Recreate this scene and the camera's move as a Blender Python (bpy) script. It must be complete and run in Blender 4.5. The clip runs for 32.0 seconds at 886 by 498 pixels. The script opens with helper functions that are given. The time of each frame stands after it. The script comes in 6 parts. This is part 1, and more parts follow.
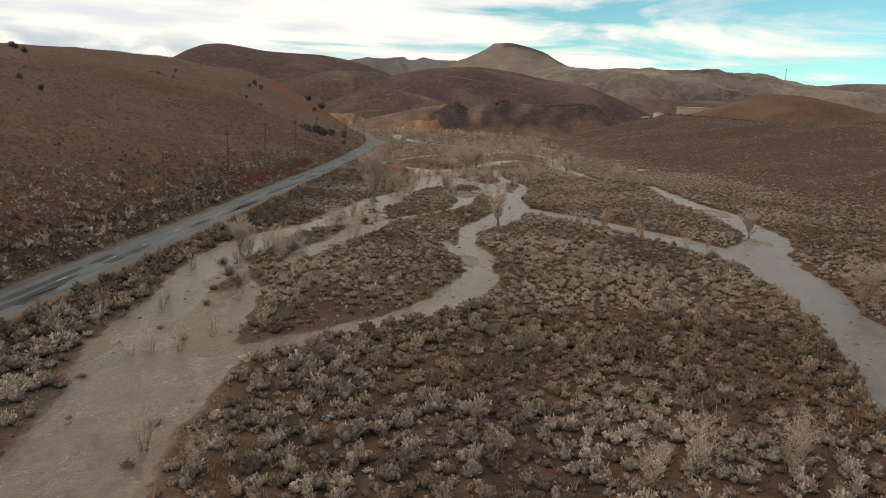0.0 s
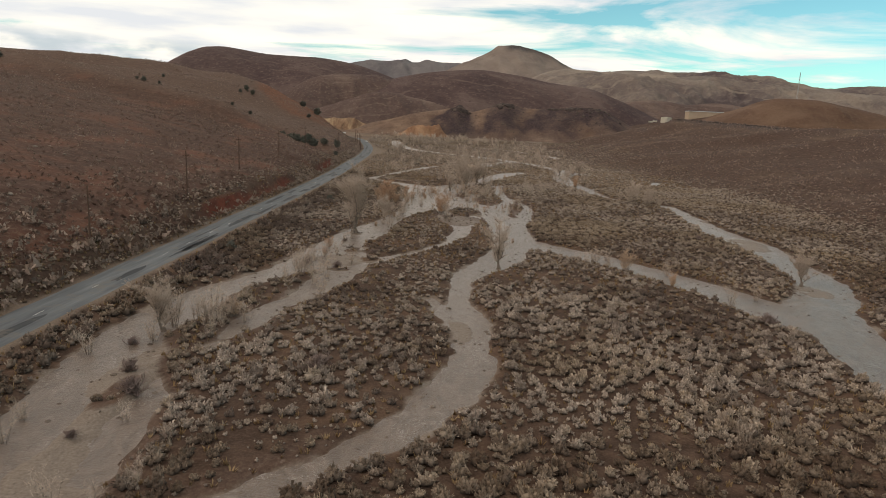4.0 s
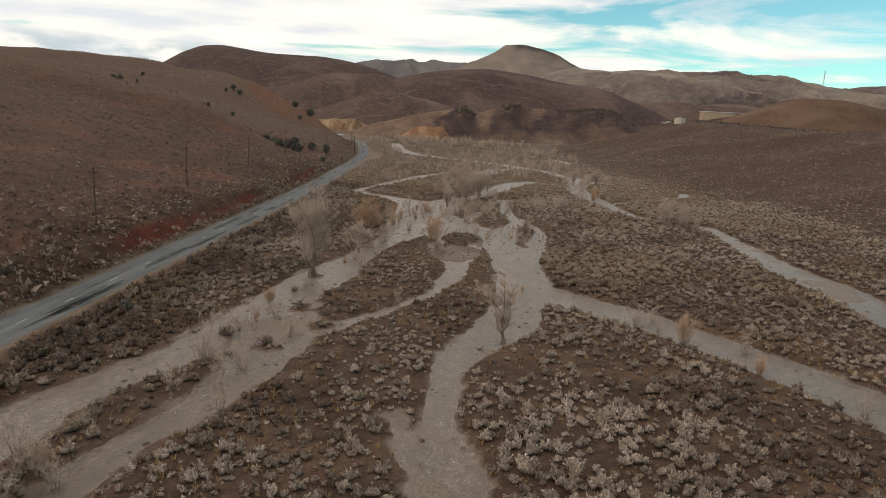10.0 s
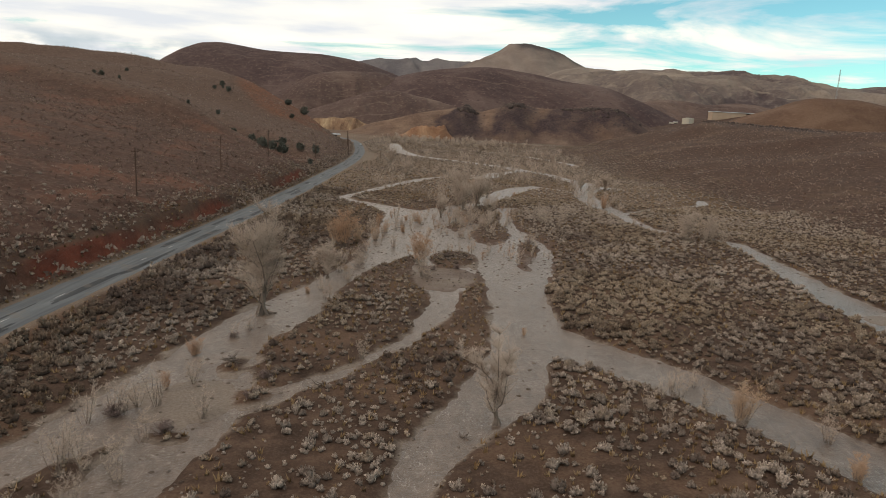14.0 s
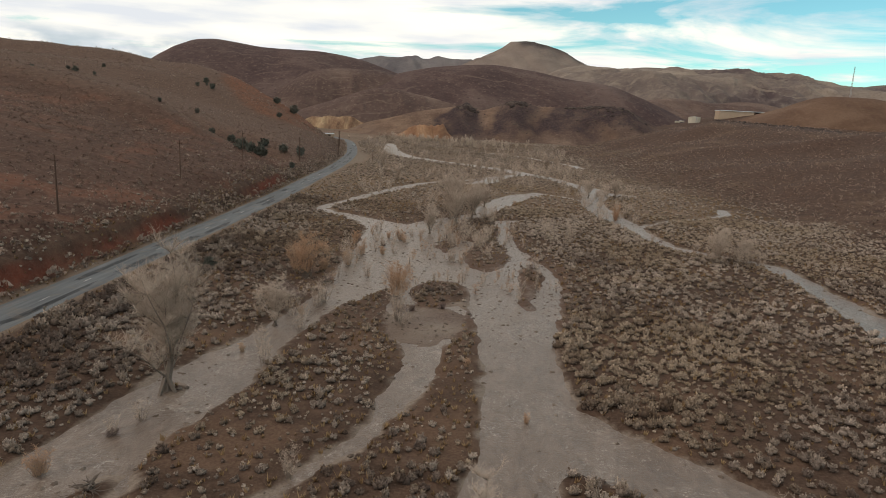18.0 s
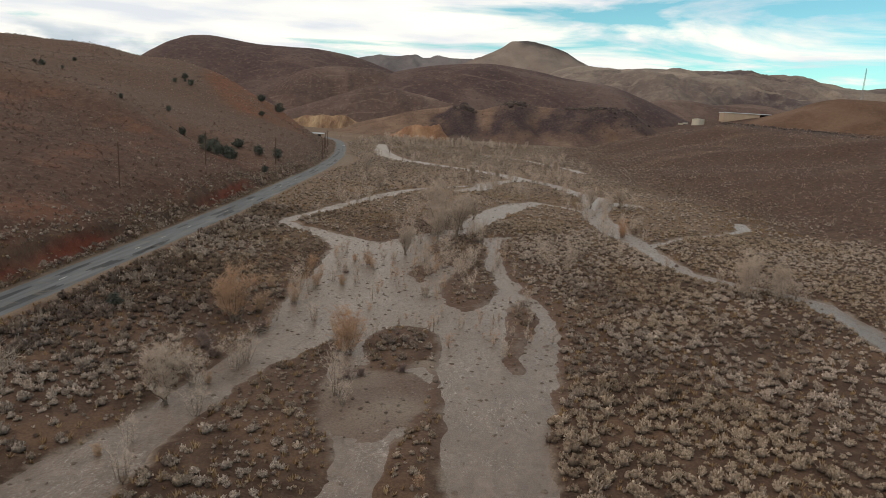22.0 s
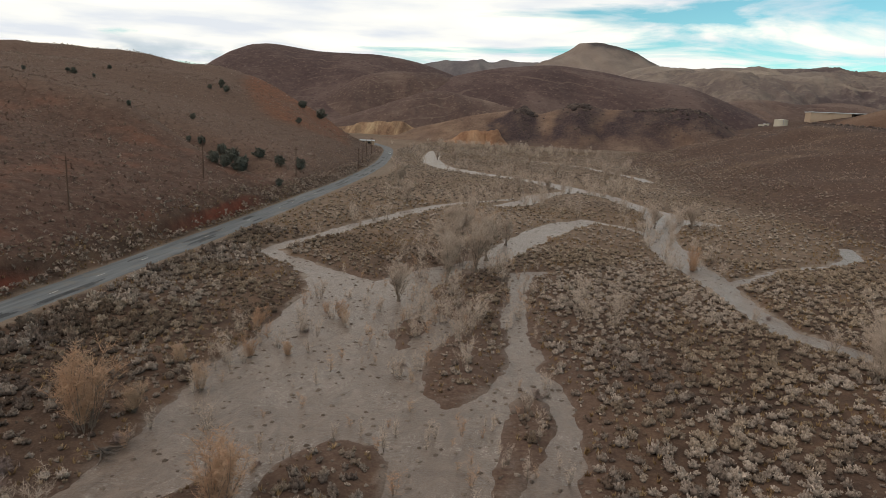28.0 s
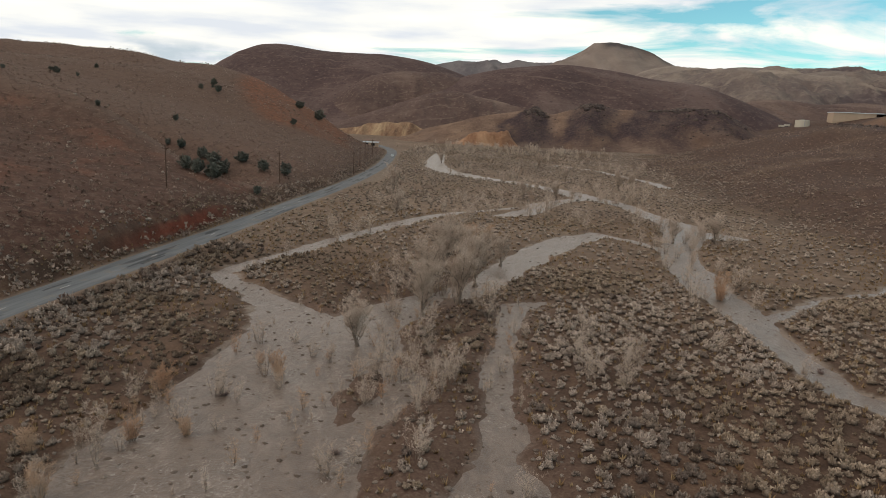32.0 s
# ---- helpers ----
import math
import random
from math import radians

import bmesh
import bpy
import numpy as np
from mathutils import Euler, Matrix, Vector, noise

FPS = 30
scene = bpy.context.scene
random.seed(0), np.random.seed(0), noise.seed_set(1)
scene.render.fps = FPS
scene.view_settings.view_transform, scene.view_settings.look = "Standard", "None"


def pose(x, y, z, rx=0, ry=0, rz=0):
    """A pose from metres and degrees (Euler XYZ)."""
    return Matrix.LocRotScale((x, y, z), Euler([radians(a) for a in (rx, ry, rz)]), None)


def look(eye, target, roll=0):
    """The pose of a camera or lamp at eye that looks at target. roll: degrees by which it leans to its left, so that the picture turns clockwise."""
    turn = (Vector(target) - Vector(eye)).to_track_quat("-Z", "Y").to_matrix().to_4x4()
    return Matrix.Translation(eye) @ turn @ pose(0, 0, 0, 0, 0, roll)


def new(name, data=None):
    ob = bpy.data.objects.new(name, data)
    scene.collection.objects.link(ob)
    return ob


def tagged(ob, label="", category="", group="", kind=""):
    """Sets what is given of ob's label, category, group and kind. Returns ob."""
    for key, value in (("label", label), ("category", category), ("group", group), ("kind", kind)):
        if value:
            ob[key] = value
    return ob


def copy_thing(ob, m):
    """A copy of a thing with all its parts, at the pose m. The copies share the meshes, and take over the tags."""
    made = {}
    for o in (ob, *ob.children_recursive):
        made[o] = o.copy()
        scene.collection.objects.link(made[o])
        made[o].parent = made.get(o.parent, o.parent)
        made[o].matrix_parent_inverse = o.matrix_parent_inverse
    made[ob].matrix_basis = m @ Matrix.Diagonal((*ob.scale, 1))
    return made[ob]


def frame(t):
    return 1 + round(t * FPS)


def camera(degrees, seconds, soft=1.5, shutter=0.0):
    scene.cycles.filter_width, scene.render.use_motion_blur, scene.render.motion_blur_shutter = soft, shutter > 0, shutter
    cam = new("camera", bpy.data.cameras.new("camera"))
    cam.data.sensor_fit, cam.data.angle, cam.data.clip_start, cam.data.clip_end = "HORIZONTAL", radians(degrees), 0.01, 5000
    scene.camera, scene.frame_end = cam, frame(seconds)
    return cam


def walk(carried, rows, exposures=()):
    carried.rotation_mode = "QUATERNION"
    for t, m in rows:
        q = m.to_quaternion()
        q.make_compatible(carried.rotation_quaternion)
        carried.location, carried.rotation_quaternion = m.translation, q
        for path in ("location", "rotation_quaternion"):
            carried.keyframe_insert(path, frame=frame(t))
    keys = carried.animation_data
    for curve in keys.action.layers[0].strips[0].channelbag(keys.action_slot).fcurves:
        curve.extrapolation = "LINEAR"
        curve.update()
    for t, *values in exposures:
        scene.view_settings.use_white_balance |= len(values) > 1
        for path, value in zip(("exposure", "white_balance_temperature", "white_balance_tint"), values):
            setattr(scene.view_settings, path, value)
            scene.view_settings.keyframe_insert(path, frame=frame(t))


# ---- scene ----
cam = camera(66.9, 32.0, soft=0.8)
METRES, EYE, TILT, LEAN, TURN = 200.0, 24.2, 0.0, 0.0, 0.7
ROWS = [
    (0.0, 0.0, 0.0, 0.0, 0.55, -11.5, -2.72),
    (0.5, 0.0017, 0.0163, 0.0027, 0.59, -11.47, -2.69),
    (1.0, 0.0033, 0.0328, 0.006, 0.63, -11.46, -2.7),
    (1.5, 0.0049, 0.0493, 0.0096, 0.68, -11.47, -2.69),
    (2.0, 0.0063, 0.0659, 0.013, 0.73, -11.45, -2.73),
    (2.5, 0.0078, 0.0826, 0.0164, 0.78, -11.43, -2.73),
    (3.0, 0.0091, 0.0991, 0.0181, 0.82, -11.4, -2.74),
    (3.5, 0.0104, 0.1157, 0.018, 0.86, -11.35, -2.73),
    (5.5, 0.0146, 0.1829, 0.0198, 1.01, -11.36, -2.71),
    (6.0, 0.0156, 0.2, 0.0204, 1.05, -11.34, -2.72),
    (6.5, 0.0164, 0.2171, 0.0209, 1.09, -11.34, -2.75),
    (7.0, 0.0173, 0.2339, 0.0213, 1.13, -11.33, -2.77),
    (7.5, 0.0182, 0.2503, 0.0218, 1.18, -11.34, -2.8),
    (8.0, 0.0192, 0.2663, 0.022, 1.23, -11.34, -2.8),
    (8.5, 0.0205, 0.2818, 0.0222, 1.29, -11.35, -2.79),
    (9.0, 0.0219, 0.2973, 0.0224, 1.36, -11.35, -2.78),
    (9.5, 0.0235, 0.3128, 0.0227, 1.41, -11.36, -2.75),
    (10.0, 0.0255, 0.3282, 0.0228, 1.48, -11.37, -2.72),
    (10.5, 0.0274, 0.3433, 0.0228, 1.54, -11.39, -2.7),
    (11.0, 0.0293, 0.3579, 0.0228, 1.59, -11.4, -2.71),
    (11.5, 0.031, 0.3726, 0.0228, 1.65, -11.39, -2.72),
    (12.0, 0.0325, 0.3872, 0.0228, 1.68, -11.38, -2.74),
    (12.5, 0.0339, 0.402, 0.0228, 1.72, -11.36, -2.77),
    (13.0, 0.0351, 0.4169, 0.0228, 1.76, -11.37, -2.81),
    (13.5, 0.0362, 0.4321, 0.0229, 1.79, -11.4, -2.87),
    (14.0, 0.0372, 0.4478, 0.023, 1.81, -11.45, -2.92),
    (14.5, 0.0384, 0.4639, 0.0232, 1.81, -11.46, -2.98),
    (16.5, 0.0436, 0.5291, 0.0257, 1.87, -11.58, -3.02),
    (17.0, 0.045, 0.5457, 0.0256, 1.89, -11.58, -3.03),
    (17.5, 0.0464, 0.5619, 0.0256, 1.91, -11.59, -2.99),
    (18.0, 0.0477, 0.5778, 0.0257, 1.94, -11.6, -2.96),
    (18.5, 0.0491, 0.5932, 0.0257, 1.97, -11.59, -2.94),
    (19.0, 0.0505, 0.6089, 0.0258, 1.97, -11.6, -3.0),
    (19.5, 0.0523, 0.6245, 0.026, 1.97, -11.6, -3.07),
    (20.0, 0.0543, 0.6405, 0.0261, 1.94, -11.62, -3.16),
    (20.5, 0.0568, 0.6562, 0.0264, 1.91, -11.63, -3.25),
    (21.0, 0.0596, 0.6724, 0.0269, 1.9, -11.64, -3.3),
    (21.5, 0.0626, 0.6884, 0.0272, 1.86, -11.64, -3.37),
    (22.0, 0.0656, 0.7045, 0.0274, 1.98, -11.63, -3.43),
    (22.5, 0.0689, 0.7206, 0.0275, 2.48, -11.64, -3.44),
    (23.0, 0.0724, 0.7363, 0.0276, 3.0, -11.62, -3.43),
    (23.5, 0.0761, 0.7519, 0.0278, 3.55, -11.63, -3.39),
    (24.0, 0.0798, 0.7674, 0.028, 4.11, -11.64, -3.34),
    (24.5, 0.0837, 0.7825, 0.028, 4.66, -11.62, -3.24),
    (25.0, 0.0875, 0.797, 0.028, 5.16, -11.6, -3.14),
    (25.5, 0.0911, 0.8111, 0.0278, 5.63, -11.57, -3.04),
    (26.0, 0.0947, 0.8252, 0.0277, 6.09, -11.55, -2.94),
    (26.5, 0.0982, 0.8391, 0.0276, 6.54, -11.55, -2.84),
    (28.5, 0.1115, 0.893, 0.0265, 7.93, -11.47, -2.5),
    (29.0, 0.1137, 0.9068, 0.0266, 8.15, -11.45, -2.5),
    (29.5, 0.116, 0.9205, 0.0268, 8.38, -11.42, -2.45),
    (30.0, 0.1178, 0.9343, 0.027, 8.56, -11.44, -2.45),
    (30.5, 0.1195, 0.9479, 0.0273, 8.66, -11.46, -2.43),
    (31.0, 0.1208, 0.9615, 0.0274, 8.72, -11.49, -2.44),
    (31.5, 0.122, 0.975, 0.0273, 8.78, -11.47, -2.44),
    (32.0, 0.123, 0.9884, 0.0273, 8.83, -11.47, -2.46),
]
walk(cam, [(t, pose(0, 0, EYE, TILT, LEAN, TURN) @ pose(METRES * x, METRES * y, METRES * z, 90 + pitch, roll, yaw)) for t, x, y, z, yaw, pitch, roll in ROWS],
     exposures=((0.0, 0.02, 6680, 8.5), (32.0, 0.0, 6400, 8.2)))

# ---------------------------------------------------------------- sky and light
world = bpy.data.worlds.new("sky")
scene.world = world
world.use_nodes = True


def build_sky():
    nt = world.node_tree
    nt.nodes.clear()
    n, l = nt.nodes.new, nt.links.new
    out, bg = n("ShaderNodeOutputWorld"), n("ShaderNodeBackground")
    sky = n("ShaderNodeTexSky")
    sky.sky_type, sky.sun_disc = "NISHITA", False
    sky.sun_elevation, sky.sun_rotation = radians(SUN_UP), radians(SUN_ROUND)
    sky.altitude, sky.air_density, sky.dust_density, sky.ozone_density = 1200, 1.0, 0.6, 1.5
    sky_gain = n("ShaderNodeMix")
    sky_gain.data_type, sky_gain.blend_type = "RGBA", "MULTIPLY"
    sky_gain.inputs[0].default_value = 1.0
    l(sky.outputs[0], sky_gain.inputs[6])
    sky_gain.inputs[7].default_value = (*[SKY_GAIN * c for c in (0.80, 1.22, 1.05)], 1)
    # a flat layer of cloud overhead: directions are laid onto a plane above the ground
    tc, sep = n("ShaderNodeTexCoord"), n("ShaderNodeSeparateXYZ")
    l(tc.outputs["Generated"], sep.inputs[0])
    lift = n("ShaderNodeMath"); lift.operation = "MAXIMUM"; lift.inputs[1].default_value = 0.0
    l(sep.outputs[2], lift.inputs[0])
    up = n("ShaderNodeMath"); up.operation = "ADD"; up.inputs[1].default_value = 0.055
    l(lift.outputs[0], up.inputs[0])
    div = []
    for k in (0, 1):
        d = n("ShaderNodeMath"); d.operation = "DIVIDE"
        l(sep.outputs[k], d.inputs[0]); l(up.outputs[0], d.inputs[1])
        div.append(d)
    plane = n("ShaderNodeCombineXYZ")
    l(div[0].outputs[0], plane.inputs[0]); l(div[1].outputs[0], plane.inputs[1])
    plane.inputs[2].default_value = 3.7
    big = n("ShaderNodeTexNoise"); big.inputs["Scale"].default_value = 0.55
    big.inputs["Detail"].default_value, big.inputs["Roughness"].default_value = 8.0, 0.58
    big.inputs["Distortion"].default_value = 0.5
    l(plane.outputs[0], big.inputs["Vector"])
    # the cover thins out towards the right of the valley (east)
    side = n("ShaderNodeMath"); side.operation = "MULTIPLY_ADD"
    side.inputs[1].default_value, side.inputs[2].default_value = -0.30, 0.02
    l(sep.outputs[0], side.inputs[0])
    cover = n("ShaderNodeMath"); cover.operation = "ADD"
    l(big.outputs["Fac"], cover.inputs[0]); l(side.outputs[0], cover.inputs[1])
    thick = n("ShaderNodeMath"); thick.operation = "MULTIPLY_ADD"
    thick.inputs[1].default_value = 0.35
    l(lift.outputs[0], thick.inputs[0]); l(cover.outputs[0], thick.inputs[2])
    ramp = n("ShaderNodeValToRGB")
    ramp.color_ramp.elements[0].position, ramp.color_ramp.elements[1].position = 0.43, 0.57
    l(thick.outputs[0], ramp.inputs[0])
    # darker, thicker cloud in the middle of the heaps
    grey = n("ShaderNodeTexNoise"); grey.inputs["Scale"].default_value = 0.8
    grey.inputs["Detail"].default_value = 6.0
    l(plane.outputs[0], grey.inputs["Vector"])
    tone = n("ShaderNodeValToRGB")
    tone.color_ramp.elements[0].position, tone.color_ramp.elements[1].position = 0.36, 0.62
    tone.color_ramp.elements[0].color = (*[CLOUD * c for c in (0.68, 0.70, 0.74)], 1)
    tone.color_ramp.elements[1].color = (*[CLOUD * c for c in (1.0, 0.95, 0.845)], 1)
    l(grey.outputs["Fac"], tone.inputs[0])
    mix = n("ShaderNodeMix"); mix.data_type = "RGBA"
    l(ramp.outputs[0], mix.inputs[0]); l(sky_gain.outputs[2], mix.inputs[6]); l(tone.outputs[0], mix.inputs[7])
    # a low grey-blue bank of cloud over the western hills
    bank = n("ShaderNodeTexNoise"); bank.inputs["Scale"].default_value = 9.0
    bank.inputs["Detail"].default_value = 5.0
    stretch = n("ShaderNodeVectorMath"); stretch.operation = "MULTIPLY"
    stretch.inputs[1].default_value = (1.0, 1.0, 3.0)
    l(tc.outputs["Generated"], stretch.inputs[0]); l(stretch.outputs[0], bank.inputs["Vector"])
    veil = None
    for source, lo, hi in ((bank.outputs["Fac"], 0.46, 0.62), (sep.outputs[2], 0.088, 0.066), (sep.outputs[0], -0.26, -0.38)):
        edge = n("ShaderNodeMapRange"); edge.interpolation_type = "SMOOTHSTEP"
        edge.inputs["From Min"].default_value, edge.inputs["From Max"].default_value = lo, hi
        l(source, edge.inputs["Value"])
        if veil is None:
            veil = edge.outputs[0]
        else:
            both = n("ShaderNodeMath"); both.operation = "MULTIPLY"
            l(veil, both.inputs[0]); l(edge.outputs[0], both.inputs[1])
            veil = both.outputs[0]
    low = n("ShaderNodeMix"); low.data_type = "RGBA"
    l(veil, low.inputs[0]); l(mix.outputs[2], low.inputs[6])
    low.inputs[7].default_value = (*[CLOUD * c for c in (0.50, 0.56, 0.60)], 1)
    l(low.outputs[2], bg.inputs[0])
    bg.inputs[1].default_value = SKY_STRENGTH
    l(bg.outputs[0], out.inputs[0])


SUN_UP, SUN_ROUND = 30.0, -115.0
SKY_STRENGTH, SKY_GAIN, CLOUD = 0.10, 1.1, 11.8
build_sky()
sun = new("sun", bpy.data.lights.new("sun", "SUN"))
sun.data.energy, sun.data.angle, sun.data.color = 0.8, radians(20), (1.0, 0.90, 0.78)
SUN_DIR = Vector((math.sin(radians(SUN_ROUND)) * math.cos(radians(SUN_UP)), math.cos(radians(SUN_ROUND)) * math.cos(radians(SUN_UP)), math.sin(radians(SUN_UP))))
sun.matrix_world = look(SUN_DIR * 300, (0, 0, 0))


# ---------------------------------------------------------------- materials
def sock(nt, v, into):
    if hasattr(v, "node"):
        nt.links.new(v, into)
    else:
        into.default_value = v


class Mat:
    """A small builder for principled node materials."""

    def __init__(self, name, rough=0.9, spec=0.2):
        self.m = bpy.data.materials.new(name)
        self.m.use_nodes = True
        self.nt = self.m.node_tree
        self.b = self.nt.nodes["Principled BSDF"]
        self.b.inputs["Roughness"].default_value = rough
        self.b.inputs["Specular IOR Level"].default_value = spec
        self.pos = self.nt.nodes.new("ShaderNodeNewGeometry").outputs["Position"]

    def noise(self, scale, detail=4.0, rough=0.55, stretch=None, distort=0.0):
        v = self.pos
        if stretch:
            mp = self.nt.nodes.new("ShaderNodeMapping")
            self.nt.links.new(v, mp.inputs[0])
            mp.inputs["Scale"].default_value = stretch
            v = mp.outputs[0]
        t = self.nt.nodes.new("ShaderNodeTexNoise")
        self.nt.links.new(v, t.inputs["Vector"])
        t.inputs["Scale"].default_value, t.inputs["Detail"].default_value = scale, detail
        t.inputs["Roughness"].default_value, t.inputs["Distortion"].default_value = rough, distort
        return t.outputs["Fac"]

    def voronoi(self, scale, out="Distance"):
        t = self.nt.nodes.new("ShaderNodeTexVoronoi")
        self.nt.links.new(self.pos, t.inputs["Vector"])
        t.inputs["Scale"].default_value = scale
        return t.outputs[out]

    def attr(self, name):
        a = self.nt.nodes.new("ShaderNodeAttribute")
        a.attribute_name = name
        return a.outputs["Fac"]

    def island(self):
        return self.nt.nodes.new("ShaderNodeNewGeometry").outputs["Random Per Island"]

    def object_random(self):
        return self.nt.nodes.new("ShaderNodeObjectInfo").outputs["Random"]

    def ramp(self, fac, *stops):
        r = self.nt.nodes.new("ShaderNodeValToRGB")
        e = r.color_ramp.elements
        while len(e) < len(stops):
            e.new(0.5)
        for k, (p, c) in enumerate(stops):
            e[k].position = p
            e[k].color = (*c, 1) if len(c) == 3 else c
        self.nt.links.new(fac, r.inputs[0])
        return r.outputs[0]

    def mix(self, fac, a, b, mode="MIX"):
        m = self.nt.nodes.new("ShaderNodeMix")
        m.data_type, m.blend_type = "RGBA", mode
        for v, s in ((fac, 0), (a, 6), (b, 7)):
            if isinstance(v, tuple):
                v = (*v, 1)
            sock(self.nt, v, m.inputs[s])
        return m.outputs[2]

    def math(self, op, a, b=0.0):
        m = self.nt.nodes.new("ShaderNodeMath")
        m.operation = op
        sock(self.nt, a, m.inputs[0]), sock(self.nt, b, m.inputs[1])
        return m.outputs[0]

    def step(self, fac, lo, hi):
        m = self.nt.nodes.new("ShaderNodeMapRange")
        m.interpolation_type = "SMOOTHSTEP"
        self.nt.links.new(fac, m.inputs[0])
        m.inputs[1].default_value, m.inputs[2].default_value = lo, hi
        return m.outputs[0]

    def bump(self, height, strength=0.5, dist=0.1):
        b = self.nt.nodes.new("ShaderNodeBump")
        b.inputs["Strength"].default_value, b.inputs["Distance"].default_value = strength, dist
        self.nt.links.new(height, b.inputs["Height"])
        self.nt.links.new(b.outputs[0], self.b.inputs["Normal"])
        return self

    def colour(self, c):
        sock(self.nt, (*c, 1) if isinstance(c, tuple) else c, self.b.inputs["Base Color"])
        return self

    def rough(self, r):
        sock(self.nt, r, self.b.inputs["Roughness"])
        return self


def ground_material():
    """Bare desert soil: brown loam on the flats, red clay on the western slope, wet silt and gravel by the creek."""
    m = Mat("desert_soil", 0.95, 0.1)
    big, mid, fine = m.noise(0.035, 5), m.noise(0.35, 6, 0.62), m.noise(4.0, 5, 0.65)
    loam = m.ramp(mid, (0.3, (0.034, 0.020, 0.0140)), (0.52, (0.061, 0.036, 0.0250)), (0.72, (0.106, 0.065, 0.045)))
    gold = m.ramp(fine, (0.3, (0.080, 0.046, 0.0300)), (0.7, (0.140, 0.083, 0.054)))
    loam = m.mix(m.math("MULTIPLY", m.step(m.noise(0.08, 6, 0.6), 0.48, 0.62), 0.75), loam, gold)
    red = m.ramp(mid, (0.28, (0.035, 0.017, 0.0125)), (0.5, (0.063, 0.031, 0.0220)), (0.75, (0.100, 0.055, 0.041)))
    redder = m.mix(m.math("MULTIPLY", m.step(m.noise(0.05, 5, 0.6), 0.48, 0.66), 0.55), red, (0.160, 0.062, 0.036))
    tan = m.ramp(mid, (0.3, (0.070, 0.040, 0.030)), (0.7, (0.122, 0.075, 0.055)))
    hill = m.mix(m.attr("upper"), redder, tan)
    hill = m.mix(m.math("MULTIPLY", m.step(m.noise(0.8, 4, 0.75), 0.5, 0.64), 0.5), hill, (0.160, 0.112, 0.084))
    hill = m.mix(m.math("MULTIPLY", m.step(m.noise(0.55, 4, 0.75), 0.55, 0.68), 0.5), hill, (0.055, 0.033, 0.025))
    soil = m.mix(m.attr("red"), loam, hill)
    east = m.ramp(mid, (0.3, (0.036, 0.020, 0.015)), (0.7, (0.080, 0.045, 0.033)))
    east = m.mix(m.math("MULTIPLY", m.step(m.noise(0.022, 5, 0.6), 0.52, 0.70), 0.5), east, m.ramp(fine, (0.3, (0.105, 0.066, 0.042)), (0.7, (0.18, 0.12, 0.08))))
    east = m.mix(m.math("MULTIPLY", m.step(m.noise(0.7, 4, 0.75), 0.52, 0.66), 0.4), east, (0.185, 0.13, 0.09))
    soil = m.mix(m.attr("east"), soil, east)
    soil = m.mix(m.attr("crag"), soil, m.ramp(mid, (0.35, (0.036, 0.025, 0.024)), (0.65, (0.075, 0.052, 0.046))))
    silt = m.ramp(fine, (0.25, (0.102, 0.075, 0.056)), (0.5, (0.178, 0.136, 0.107)), (0.8, (0.289, 0.234, 0.191)))
    soil = m.mix(m.attr("silt"), soil, silt)
    gravel = m.ramp(m.noise(2.2, 5, 0.7), (0.3, (0.058, 0.034, 0.025)), (0.55, (0.098, 0.06, 0.044)), (0.72, (0.17, 0.122, 0.097)))
    soil = m.mix(m.attr("gravel"), soil, gravel)
    soil = m.mix(m.attr("cut"), soil, m.ramp(mid, (0.3, (0.070, 0.018, 0.011)), (0.7, (0.165, 0.043, 0.024))))
    scarp = m.ramp(m.noise(0.42, 7, 0.72, (1.0, 1.0, 0.5), 0.5), (0.34, (0.062, 0.033, 0.024)), (0.48, (0.118, 0.048, 0.027)), (0.64, (0.195, 0.083, 0.046)))
    soil = m.mix(m.attr("scarp"), soil, scarp)
    far = m.ramp(mid, (0.3, (0.125, 0.086, 0.060)), (0.7, (0.26, 0.188, 0.134)))
    soil = m.mix(m.attr("upstream"), soil, far)
    soil = m.mix(m.attr("verge"), soil, m.ramp(fine, (0.3, (0.115, 0.082, 0.06)), (0.7, (0.22, 0.17, 0.13))))
    soil = m.mix(m.math("MULTIPLY", m.step(fine, 0.4, 0.75), 0.3), soil, (0.17, 0.12, 0.09))
    m.colour(soil).rough(m.mix(m.attr("silt"), (0.95,) * 3, (0.55,) * 3))
    return m.bump(m.math("ADD", m.math("MULTIPLY", mid, 2.0), fine), 0.5, 0.25).m


